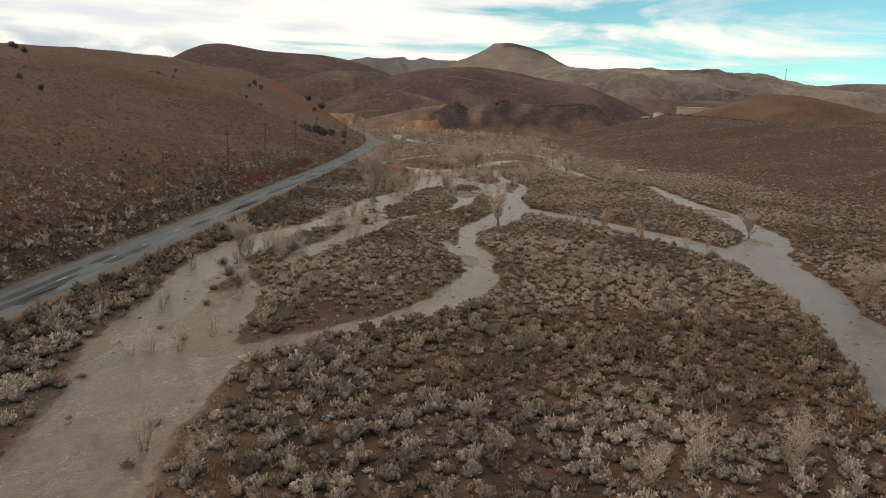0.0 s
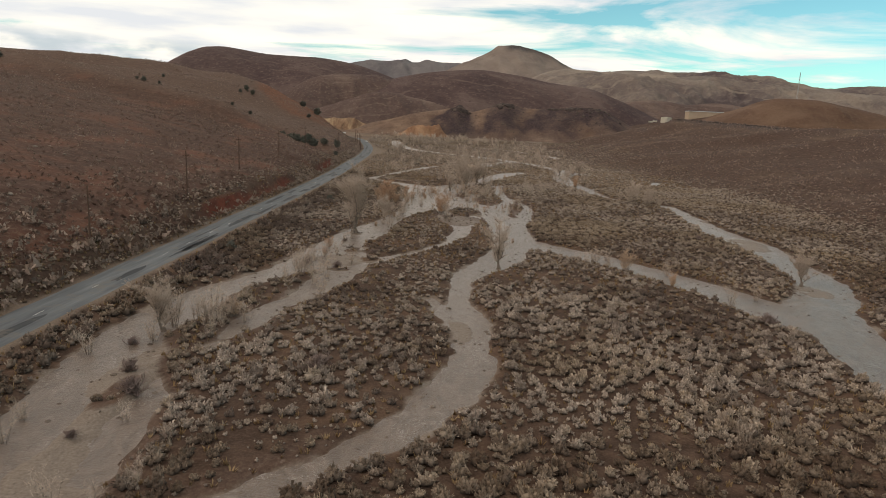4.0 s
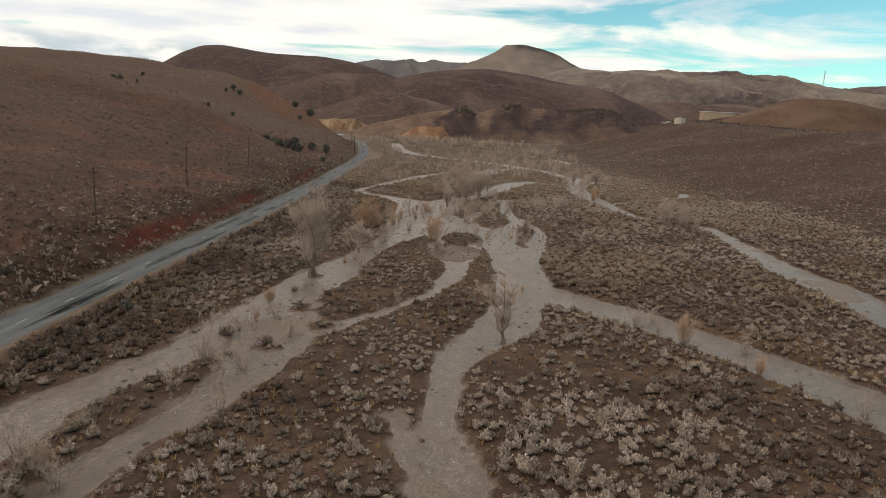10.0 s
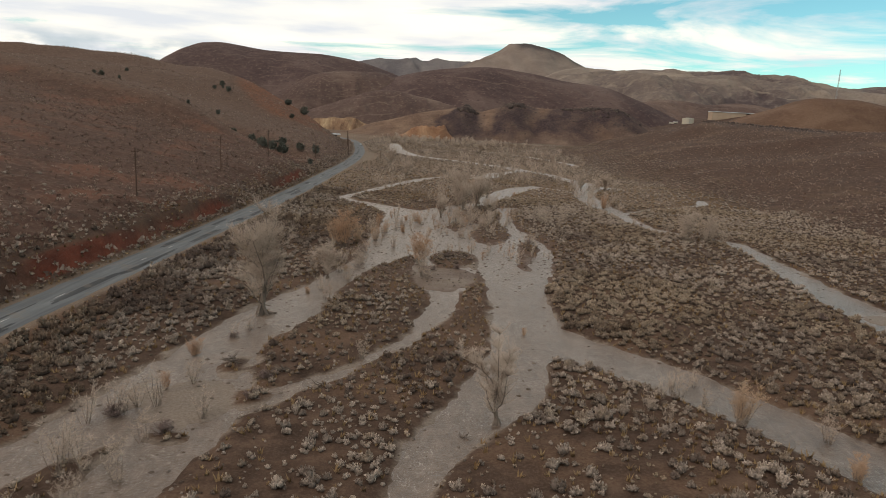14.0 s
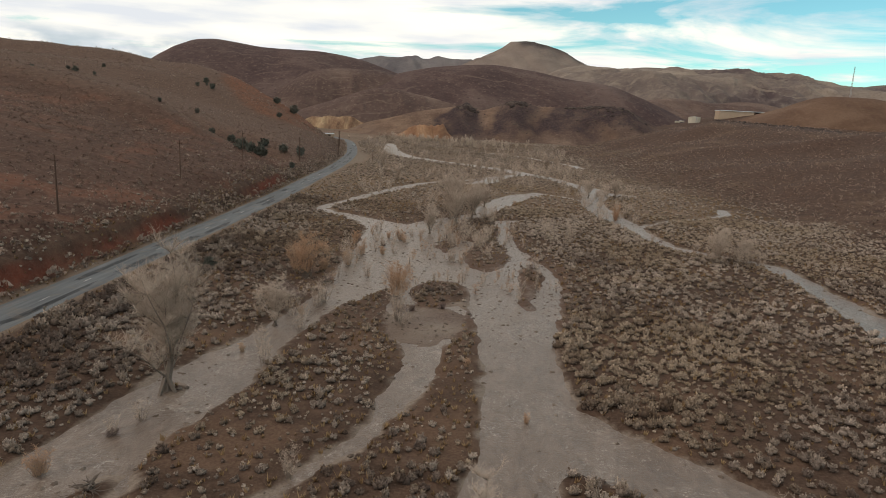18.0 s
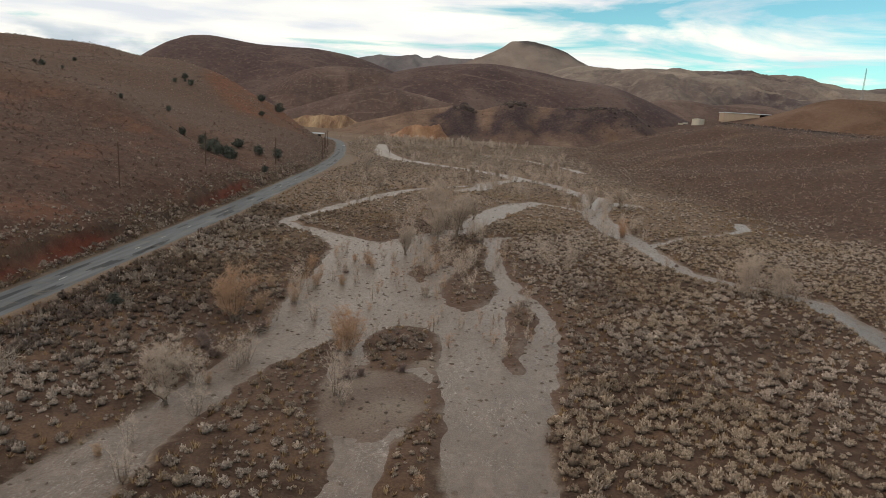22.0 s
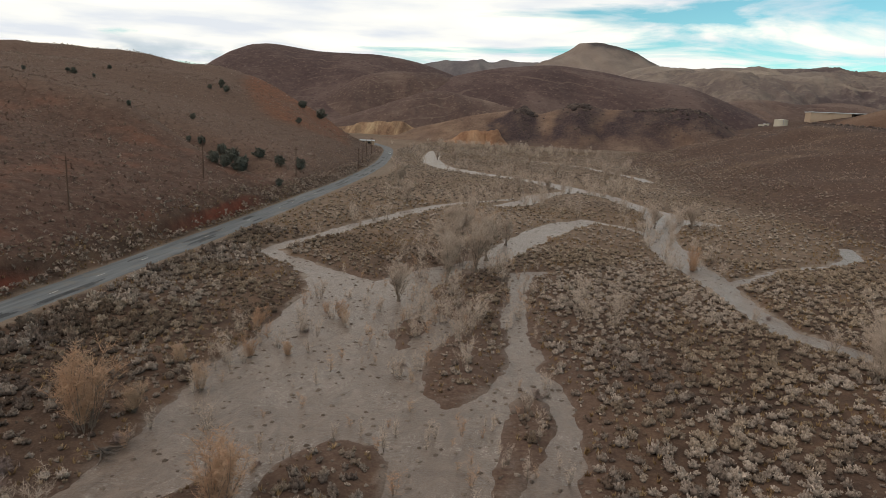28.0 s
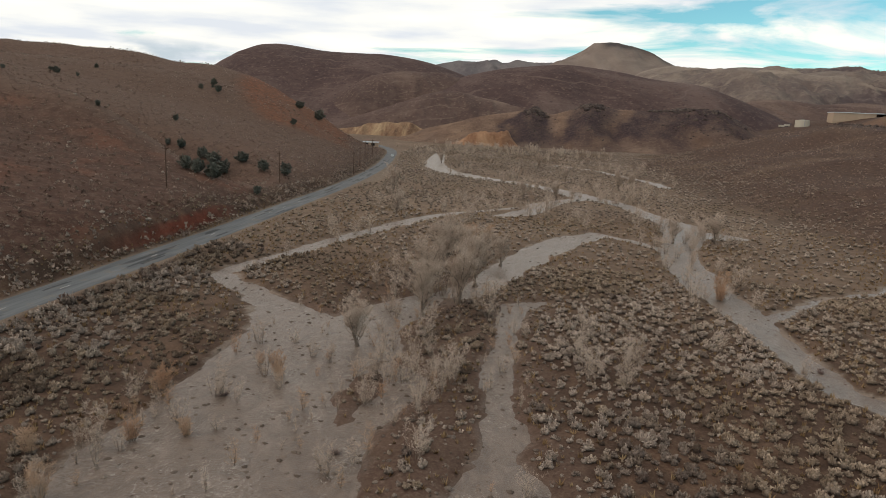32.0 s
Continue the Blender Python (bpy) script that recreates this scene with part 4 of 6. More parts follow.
def bush_proto(rng, blades, width=0.07, lobes=4, rise=0.9, core=True, n=5):
    """A rounded bush, one metre in radius: lumpy soft domes, woody and with shade painted darker towards the ground,
    with a fuzz of short twigs all over.
    """
    v, t, wood = [], [], []
    centres = []
    for k in range(lobes):
        a, q = 2 * np.pi * k / lobes + rng.uniform(-0.5, 0.5), rng.uniform(0.22, 0.44) if k else 0.0
        centres.append(np.array([np.cos(a) * q, np.sin(a) * q, rng.uniform(0.16, 0.36)]))
    lobe_r = rng.uniform(0.38, 0.56, lobes)
    for k in range(blades):
        c, r = centres[k % lobes], lobe_r[k % lobes]
        a, u = rng.uniform(0, 2 * np.pi), rng.uniform(-0.15, 1.0)
        flat = np.sqrt(1 - u * u)
        d = np.array([np.cos(a) * flat, np.sin(a) * flat, u * rise])
        foot = c + d * r * rng.uniform(0.40, 0.68)
        tip = c + d * r * rng.uniform(0.86, 1.16) + np.array([0, 0, rng.uniform(0.05, 0.16)]) + rng.normal(0, 0.05, 3)
        side = np.cross(tip - foot, rng.normal(size=3))
        side *= width * rng.uniform(0.7, 1.3) / (np.linalg.norm(side) + 1e-9)
        i = len(v)
        # low twigs get painted shade at their feet, upper ones hardly any
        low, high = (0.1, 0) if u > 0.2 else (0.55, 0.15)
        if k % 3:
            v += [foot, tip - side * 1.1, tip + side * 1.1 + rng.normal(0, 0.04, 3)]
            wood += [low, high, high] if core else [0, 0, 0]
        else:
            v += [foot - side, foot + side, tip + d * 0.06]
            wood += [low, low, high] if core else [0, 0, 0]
        t += [(i, i + 1, i + 2)]
    for c, r in zip(centres, lobe_r) if core else ():
        i = len(v)
        spin = rng.uniform(0, 2)
        # painted shade: bottom ring darkest, fading to a lighter crown
        for ring, (rr, zz, shade_w) in enumerate(((0.82, -0.3, 1.0), (0.64, 0.34, 0.45))):
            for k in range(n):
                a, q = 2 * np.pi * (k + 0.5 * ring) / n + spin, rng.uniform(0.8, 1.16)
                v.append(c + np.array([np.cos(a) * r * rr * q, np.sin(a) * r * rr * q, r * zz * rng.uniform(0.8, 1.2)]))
                wood.append(shade_w)
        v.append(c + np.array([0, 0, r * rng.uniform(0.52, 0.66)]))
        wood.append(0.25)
        for k in range(n):
            b = (k + 1) % n
            t += [(i + k, i + b, i + n + k), (i + b, i + n + b, i + n + k), (i + n + k, i + n + b, i + 2 * n)]
    return np.array(v), np.array(t), np.array(wood, float)


def stone_proto(rng, flat=0.6):
    """A rough angular boulder."""
    bm = bmesh.new()
    bmesh.ops.create_icosphere(bm, subdivisions=1, radius=1.0)
    v = np.array([p.co[:] for p in bm.verts])
    t = np.array([[p.index for p in f.verts] for f in bm.faces])
    bm.free()
    v = v * (1 + rng.uniform(-0.28, 0.28, (len(v), 1)))
    v[:, 2] *= flat
    return v, t, np.zeros(len(v))


def field(x0, x1, y0, y1, gap, rng):
    """Loose random places, on average one in every gap x gap metres."""
    half = 0.75 * math.hypot(x1 - x0, y1 - y0)
    u, v = np.meshgrid(np.arange(-half, half, gap), np.arange(-half, half, gap))
    u = u.ravel() + rng.uniform(-0.6, 0.6, u.size) * gap
    v = v.ravel() + rng.uniform(-0.6, 0.6, v.size) * gap
    c, s = math.cos(0.55), math.sin(0.55)
    gx, gy = (x0 + x1) / 2 + c * u - s * v, (y0 + y1) / 2 + s * u + c * v
    k = (gx > x0) & (gx < x1) & (gy > y0) & (gy < y1)
    return gx[k], gy[k]


def build_sagebrush():
    rng = np.random.default_rng(11)
    x, y = field(-60, 122, 34, 330, 1.24, rng)
    z, s = height(x[None], y[None])
    z, s = z[0], s[0]
    r = np.abs(x - road_x(y))
    thick = 0.74 + 0.95 * fbm(x, y, 13, 4, 101) + 0.30 * smooth(x, 6, 40) * smooth(y, 290, 150) + 0.25 * smooth(y, 130, 90) * smooth(x, -5, 8) + 0.3 * smooth(y, 240, 280) * smooth(x, 12, 28) + 0.45 * smooth(r, 20, 6) + 0.25 * smooth(y, 120, 60) * smooth(x, -12, 5)
    thick = (thick - 0.22 * smooth(x, 14, 8) * smooth(r, 22, 30) * smooth(y, 130, 150) * smooth(y, 240, 225)) * smooth(s, 0.2, 1.6)
    keep = (rng.uniform(0, 1, len(x)) < np.clip(thick * 1.2, 0.04, 0.97)) & ((r > 5.6) & ((x > road_x(y)) | (r > 9))) & (s > 0.4)
    x, y, z, r, thin = x[keep], y[keep], z[keep], r[keep], s[keep]
    size = (0.42 + 0.66 * rng.uniform(0, 1, len(x)) ** 1.5) * (1 + 0.4 * fbm(x, y, 10, 3, 103)) * (1 + 0.5 * smooth(r, 17, 9)) * (1 + 0.15 * smooth(y, 120, 60)) * (1 - 0.22 * smooth(x, 14, 8) * smooth(r, 22, 30) * smooth(y, 130, 150))
    braid = (x > -17) & (x < 27) & (y > 240) & (y < 302)
    far = (x > 62) | (x < -40) | (y > 285)
    hue = np.clip(smooth(fbm(x, y, 15, 4, 106), -0.12, 0.36) * 0.8 + 0.5 * (rng.uniform(0, 1, len(x)) < 0.16), 0, 1)
    tone = np.clip(0.50 - 0.42 * smooth(r, 19, 9) * smooth(y, 40, 70) * smooth(y, 260, 200) + 0.36 * smooth(y, 230, 275) * smooth(x, 8, 25) + 0.14 * smooth(x, 16, 26) * smooth(y, 120, 160) + 0.75 * fbm(x, y, 18, 4, 105) + rng.normal(0, 0.26, len(x)), 0, 1)
    for name, k, blades, width, label in (("sagebrush", ~far & ~(braid & (thin < 4.5) & (rng.uniform(0, 1, len(x)) < 0.6)), 66, 0.085, "grey-beige feathery sagebrush covering the valley floor"),
                                          ("roadside_sagebrush", far, 30, 0.125, "dense sagebrush beside the road, the outer creek and upstream")):
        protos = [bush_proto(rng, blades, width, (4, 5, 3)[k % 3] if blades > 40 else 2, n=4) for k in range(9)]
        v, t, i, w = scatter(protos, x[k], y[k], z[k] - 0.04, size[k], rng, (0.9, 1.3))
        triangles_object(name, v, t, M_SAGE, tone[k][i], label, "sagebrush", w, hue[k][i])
    # low young brush between the large bushes, and on the bank west of the road
    x, y = field(-60, 100, 34, 300, 1.2, rng)
    vx, vy = field(-66, -54, 40, 480, 0.95, rng)
    d = west(vx, vy)
    cut = cut_bank(vy) * smooth(d, 1.2, 2.0) * smooth(d, 5.0, 4.0)
    side = (d > 0.1) & (d < 8) & (rng.uniform(0, 1, len(vx)) < 0.66 - 0.5 * cut)
    r = np.abs(x - road_x(y))
    z, s = height(x[None], y[None])
    open_land = (x > road_x(y)) & (r > 4.6) & (s[0] > 0.5) & (rng.uniform(0, 1, len(x)) < 0.55 + 0.6 * fbm(x, y, 7, 3, 107))
    x, y = np.concatenate([x[open_land], vx[side]]), np.concatenate([y[open_land], vy[side]])
    z = height(x[None], y[None])[0][0]
    size = 0.22 + 0.34 * rng.uniform(0, 1, len(x)) ** 1.6
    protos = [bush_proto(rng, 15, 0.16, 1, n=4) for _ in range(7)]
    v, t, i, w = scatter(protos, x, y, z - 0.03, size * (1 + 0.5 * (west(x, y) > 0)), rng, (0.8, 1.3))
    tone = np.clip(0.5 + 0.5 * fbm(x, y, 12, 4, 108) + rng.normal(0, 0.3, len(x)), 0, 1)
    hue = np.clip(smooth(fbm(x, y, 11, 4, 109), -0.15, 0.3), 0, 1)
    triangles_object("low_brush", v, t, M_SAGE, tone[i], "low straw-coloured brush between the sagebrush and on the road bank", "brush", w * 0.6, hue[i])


build_sagebrush()


def build_far_scrub():
    rng = np.random.default_rng(12)
    protos = [bush_proto(rng, 11, width=0.24, lobes=2, n=3) for _ in range(6)]
    x, y = field(-90, 130, 332, 850, 2.2, rng)
    # the floor behind the start and east of the outer creek
    bx, by = field(-46, 140, -60, 34, 2.0, rng)
    ex, ey = field(122, 150, 34, 332, 2.2, rng)
    x, y = np.concatenate([x, bx, ex]), np.concatenate([y, by, ey])
    z, s = height(x[None], y[None])
    z, s = z[0], s[0]
    keep = (rng.uniform(0, 1, len(x)) < 0.68 + 0.6 * fbm(x, y, 24, 4, 111) - 0.3 * smooth(x - east_edge(y), -25, 5) * smooth(y, 200, 260)) & (x > road_x(y) + 6 + 6 * smooth(y, 455, 485) * smooth(y, 560, 530)) & (s > 1.0)
    x, y, z = x[keep], y[keep], z[keep]
    size = rng.uniform(0.55, 1.05, len(x))
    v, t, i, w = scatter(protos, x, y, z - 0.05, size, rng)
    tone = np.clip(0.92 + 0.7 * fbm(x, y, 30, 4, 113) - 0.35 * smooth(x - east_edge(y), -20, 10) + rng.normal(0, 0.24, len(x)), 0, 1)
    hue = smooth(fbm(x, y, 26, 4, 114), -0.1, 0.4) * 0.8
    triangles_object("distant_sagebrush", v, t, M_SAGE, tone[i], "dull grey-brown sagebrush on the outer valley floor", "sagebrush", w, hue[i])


def build_slope_scrub():
    rng = np.random.default_rng(13)
    protos = [bush_proto(rng, 11, width=0.19, lobes=2, core=False) for _ in range(7)]
    x, y = field(-330, -53, 40, 690, 1.65, rng)
    d = west(x, y)
    keep = (d > 0.4) & ~((y > 575) & (d > 22) & (d < 105) & (rng.uniform(0, 1, len(x)) < 0.75)) & ((d < 1.6) | (d > 4.4) | (cut_bank(y) < 0.4) | (rng.uniform(0, 1, len(x)) < 0.25)) & (rng.uniform(0, 1, len(x)) < np.clip(0.5 + 0.5 * fbm(x, y, 30, 4, 121) + 0.5 * smooth(y, 210, 80) + 0.35 * smooth(d, 14, 3), 0.05, 0.95))
    x, y, d = x[keep], y[keep], d[keep]
    z = height(x[None], y[None])[0][0]
    size = (0.34 + 0.16 * smooth(d, 40, 15) + 0.55 * rng.uniform(0, 1, len(x)) ** 2 + 0.7 * rng.uniform(0, 1, len(x)) ** 9) * (1 + 0.8 * smooth(d, 4.5, 3) + 0.9 * smooth(d, 40, 4) * smooth(y, 260, 130))
    v, t, i, w = scatter(protos, x, y, z - 0.05, size, rng)
    tone = np.clip(0.5 + 0.3 * smooth(d, 6, 3) + 0.5 * fbm(x, y, 40, 3, 123) + rng.normal(0, 0.32, len(x)), 0, 1)
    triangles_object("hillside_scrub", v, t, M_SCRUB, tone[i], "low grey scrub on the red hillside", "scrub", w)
    x, y = field(85, 430, 120, 900, 2.4, rng)
    e = x - east_edge(y)
    keep = (e > -6) & (rng.uniform(0, 1, len(x)) < np.clip(0.52 + 0.5 * fbm(x, y, 40, 4, 125) + 0.4 * smooth(e, 60, 5) * smooth(y, 500, 380), 0.05, 0.9))
    x, y = x[keep], y[keep]
    z = height(x[None], y[None])[0][0]
    size = 0.4 + 1.1 * rng.uniform(0, 1, len(x)) ** 2.2
    v, t, i, w = scatter(protos, x, y, z - 0.05, size, rng)
    tone = np.clip(0.74 + rng.normal(0, 0.3, len(x)), 0, 1)
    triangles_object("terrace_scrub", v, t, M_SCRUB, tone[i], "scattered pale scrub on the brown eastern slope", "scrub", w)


build_far_scrub()
build_slope_scrub()


def build_grass():
    """Dry golden bunch grass in the clearings, by the banks and the road."""
    rng = np.random.default_rng(14)
    x, y = field(-62, 112, 32, 400, 1.2, rng)
    z, s = height(x[None], y[None])
    z, s = z[0], s[0]
    r = np.abs(x - road_x(y))
    want = 0.26 + 0.7 * smooth(fbm(x, y, 13, 4, 131), 0.1, 0.45) + 0.25 * smooth(s, 5, 1.2) * smooth(s, 0.3, 1.0) + 0.3 * smooth(r, 7.0, 5.0)
    keep = (rng.uniform(0, 1, len(x)) < want) & (r > 4.2) & (s > 0.35)
    x, y, z = x[keep], y[keep], z[keep]
    protos = []
    for _ in range(6):
        v, t = [], []
        for k in range(9):
            a, lean = rng.uniform(0, 2 * np.pi), rng.uniform(0.1, 0.8)
            b = np.array([rng.uniform(-0.25, 0.25), rng.uniform(-0.25, 0.25), -0.05])
            w = np.array([-np.sin(a), np.cos(a), 0]) * rng.uniform(0.08, 0.16)
            i = len(v)
            v += [b - w, b + w, b + np.array([np.cos(a) * lean, np.sin(a) * lean, rng.uniform(0.5, 1.0)])]
            t += [(i, i + 1, i + 2)]
        protos.append((np.array(v), np.array(t), np.zeros(len(v))))
    size = rng.uniform(0.32, 0.7, len(x))
    v, t, i, w = scatter(protos, x, y, z, size, rng)
    tone = np.clip(0.38 + rng.normal(0, 0.28, len(x)), 0, 1)
    triangles_object("dry_grass", v, t, M_GRASS, tone[i], "tufts of dry golden bunch grass", "grass")


build_grass()


def build_stones():
    rng = np.random.default_rng(15)
    protos = [stone_proto(rng) for _ in range(6)]
    # pale stones on the western slope
    n = 1500
    x, y = rng.uniform(-260, -58, n), rng.uniform(90, 620, n)
    k = (west(x, y) > 3) & (fbm(x, y, 35, 3, 141) > -0.1)
    x, y = x[k], y[k]
    z = height(x[None], y[None])[0][0]
    size = 0.16 + 0.5 * rng.uniform(0, 1, len(x)) ** 3
    v, t, i, w = scatter(protos, x, y, z, size, rng)
    triangles_object("hillside_stones", v, t, M_STONE, rng.uniform(0, 1, len(x))[i], "pale stones strewn on the red hillside", "stones")
    # cobbles and flotsam in and beside the creek
    x, y = field(-45, 100, 36, 420, 1.15, rng)
    s = shore(x, y)
    braid = smooth(y, 195, 205) * smooth(y, 330, 310) * smooth(x, -18, -12) * smooth(x, 30, 24)
    k = (s > -3.0 - 5.0 * braid) & (s < 1.6 + 3.5 * braid) & (rng.uniform(0, 1, len(x)) < 0.25 + 0.5 * braid + 0.35 * smooth(fbm(x, y, 18, 3, 143), 0.0, 0.5))
    x, y = x[k], y[k]
    z = np.maximum(height(x[None], y[None])[0][0], WATER - 0.05)
    size = 0.08 + 0.26 * rng.uniform(0, 1, len(x)) ** 2.5
    v, t, i, w = scatter(protos, x, y, z, size, rng)
    triangles_object("creek_cobbles", v, t, M_COBBLE, rng.uniform(0, 1, len(x))[i], "brown cobbles and flotsam along the creek", "stones")


M_COBBLE = tone_material("wet_cobbles", (0.05, 0.035, 0.027), (0.10, 0.072, 0.055), (0.24, 0.19, 0.155), 0.7)
build_stones()


def drop_onto(ob):
    """A function that gives the height of a hill's surface."""
    from mathutils.bvhtree import BVHTree
    tree = BVHTree.FromPolygons([v.co[:] for v in ob.data.vertices], [p.vertices[:] for p in ob.data.polygons])

    def z_at(x, y):
        hit = tree.ray_cast(Vector((x, y, 2000)), Vector((0, 0, -1)))
        return hit[0].z if hit[0] else None
    return z_at


def build_outcrop_rocks():
    rng = np.random.default_rng(16)
    z_at = drop_onto(bpy.data.objects["hill_outcrop"])
    protos = [stone_proto(rng, 0.75) for _ in range(6)]
    xs, ys, zs, sz = [], [], [], []
    for cx, cy, wx, wy, n, big in ((0, 925, 11, 9, 130, 2.6), (58, 924, 13, 10, 170, 2.8), (142, 925, 20, 9, 190, 2.8), (172, 912, 26, 14, 130, 2.2), (2, 900, 18, 36, 260, 1.1), (58, 897, 22, 40, 300, 1.1), (140, 900, 26, 36, 280, 1.1), (180, 890, 30, 34, 240, 1.1)):
        for _ in range(n):
            x, y = rng.normal(cx, wx * 0.5), rng.normal(cy, wy * 0.5)
            z = z_at(x, y)
            if z is not None:
                xs.append(x), ys.append(y), zs.append(z - 0.15), sz.append(big * (0.25 + 0.95 * rng.uniform() ** 3))
    for _ in range(420):
        u = rng.uniform(-0.04, 1.02) ** 1.0
        x, y = 222 + 82 * u + rng.normal(0, 4.5), 731 - 101 * u + rng.normal(0, 4.5)
        xs.append(x), ys.append(y), zs.append(float(height(np.array([[x]]), np.array([[y]]))[0][0, 0]) - 0.1), sz.append(0.3 + 1.5 * rng.uniform() ** 3)
    v, t, i, w = scatter(protos, np.array(xs), np.array(ys), np.array(zs), np.array(sz), rng)
    triangles_object("outcrop_boulders", v, t, M_ROCK, rng.uniform(0, 1, len(xs))[i], "dark broken basalt boulders on the ridge", "boulders")


build_outcrop_rocks()


# ---------------------------------------------------------------- trees and shrubs
def tube(v, f, p0, p1, r0, r1, n=5):
    p0, p1 = np.array(p0, float), np.array(p1, float)
    d = (p1 - p0) / (np.linalg.norm(p1 - p0) + 1e-9)
    a = np.cross(d, (0.31, 0.88, 0.36))
    a /= np.linalg.norm(a)
    b = np.cross(d, a)
    i = len(v)
    for p, r in ((p0, r0), (p1, r1)):
        for k in range(n):
            q = 2 * np.pi * k / n
            v.append(p + r * (a * np.cos(q) + b * np.sin(q)))
    for k in range(n):
        j = (k + 1) % n
        f.append((i + k, i + j, i + n + j, i + n + k))


def limb(v, f, start, way, length, r, rng, steps=3, bend=0.25, n=5):
    """A crooked tapering branch; gives the points along it."""
    pts = [np.array(start, float)]
    way = np.array(way, float)
    for k in range(steps):
        way = way + rng.normal(0, bend, 3)
        way[2] += 0.10
        way /= np.linalg.norm(way)
        pts.append(pts[-1] + way * length / steps)
        tube(v, f, pts[-2], pts[-1], r * (1 - 0.75 * k / steps), r * (1 - 0.75 * (k + 1) / steps), n)
    return pts


def twigs(v, f, pts, count, length, width, rng, up=0.5):
    for _ in range(count):
        k = rng.integers(1, len(pts))
        p = pts[k - 1] + (pts[k] - pts[k - 1]) * rng.uniform(0.1, 1)
        d = rng.normal(0, 1, 3)
        d[2] = abs(d[2]) * up + up * 0.6
        d /= np.linalg.norm(d)
        s = np.cross(d, rng.normal(0, 1, 3))
        s *= width / (np.linalg.norm(s) + 1e-9)
        i = len(v)
        v += [p - s, p + s, p + d * length * rng.uniform(0.5, 1.2)]
        f.append((i, i + 1, i + 2))


def tree_thing(name, parts, label, category):
    top = new(name)
    for part_name, (v, f), mat in parts:
        o = new(part_name, mesh_from(part_name, v, f, mat))
        o.parent = top
    return tagged(top, label, category)


def cottonwood(rng):
    """A bare broad tree, eight metres high, with a dark trunk, crooked limbs and a haze of fine pale twigs."""
    tv, tf, lv, lf, cv, cf = [], [], [], [], [], []
    trunk = limb(tv, tf, (0, 0, -0.2), (rng.normal(0, 0.15), rng.normal(0, 0.15), 1), 3.4, 0.27, rng, 4, 0.10, 7)
    for k in range(4):
        a = 2 * np.pi * k / 4 + rng.uniform(0, 1)
        tube(tv, tf, (np.cos(a) * 0.55, np.sin(a) * 0.55, -0.15), (np.cos(a) * 0.1, np.sin(a) * 0.1, 0.7), 0.10, 0.14, 5)
    ends = []
    for k in range(12):
        base = trunk[min(len(trunk) - 1, 1 + k // 3)]
        a = 2.4 * k + rng.uniform(-0.4, 0.4)
        out = rng.uniform(0.25, 0.85)
        ends.append(limb(lv, lf, base, (np.cos(a) * out, np.sin(a) * out, rng.uniform(0.7, 1.2)), rng.uniform(2.8, 4.8), 0.062, rng, 4, 0.16, 4))
    for pts in ends:
        for k in range(14):
            p = pts[rng.integers(1, len(pts))]
            a = rng.uniform(0, 2 * np.pi)
            sub = limb(lv, lf, p, (np.cos(a), np.sin(a), rng.uniform(0.5, 1.3)), rng.uniform(0.8, 1.7), 0.02, rng, 2, 0.14, 3)
            twigs(cv, cf, sub, 60, 0.8, 0.0085, rng, 0.7)
        twigs(cv, cf, pts, 40, 0.7, 0.0095, rng, 0.8)
    return [("trunk", (tv, tf), M_BARK), ("limb", (lv, lf), M_BARK), ("crown", (cv, cf), M_TWIG)]


def willow(rng, mat, stems=12, tall=4.0, wide=0.48, dense=78, width=0.009):
    """A clump of slender stems that fork into a thin haze of fine twigs."""
    tv, tf, cv, cf = [], [], [], []
    for k in range(stems):
        a, q = rng.uniform(0, 2 * np.pi), rng.uniform(0, 0.4) if stems > 6 else 0.01
        h = tall * rng.uniform(0.5, 1.0) ** 0.7
        lean = rng.uniform(0.03, wide)
        pts = limb(tv, tf, (np.cos(a) * q, np.sin(a) * q, -0.15), (np.cos(a) * lean, np.sin(a) * lean, 1), h * 0.85, 0.03, rng, 4, 0.10, 3)
        for _ in range(5):
            p = pts[rng.integers(1, 5)] * 1.0
            c = rng.uniform(0, 2 * np.pi)
            sub = limb(cv, cf, p, (np.cos(c) * 0.8, np.sin(c) * 0.8, rng.uniform(0.5, 1.3)), tall * rng.uniform(0.13, 0.28), 0.009, rng, 2, 0.2, 3)
            twigs(cv, cf, sub, dense // 6, 0.13 * tall, width, rng, 0.55)
        twigs(cv, cf, pts[1:], dense // 6, 0.15 * tall, width, rng, 0.7)
    return [("stem", (tv, tf), M_BARK), ("crown", (cv, cf), mat)]


def round_shrub(rng, mat):
    """A low dense leafless shrub, about a metre in radius."""
    tv, tf, cv, cf = [], [], [], []
    for k in range(24):
        a, el = rng.uniform(0, 2 * np.pi), rng.uniform(0.15, 1.4)
        d = (np.cos(a) * np.cos(el), np.sin(a) * np.cos(el), np.sin(el) + 0.1)
        pts = limb(tv, tf, (0, 0, -0.05), d, rng.uniform(0.6, 0.95), 0.025, rng, 2, 0.2, 3)
        twigs(cv, cf, pts, 26, 0.42, 0.02, rng, 0.6)
    return [("stem", (tv, tf), M_DRIFT), ("crown", (cv, cf), mat)]


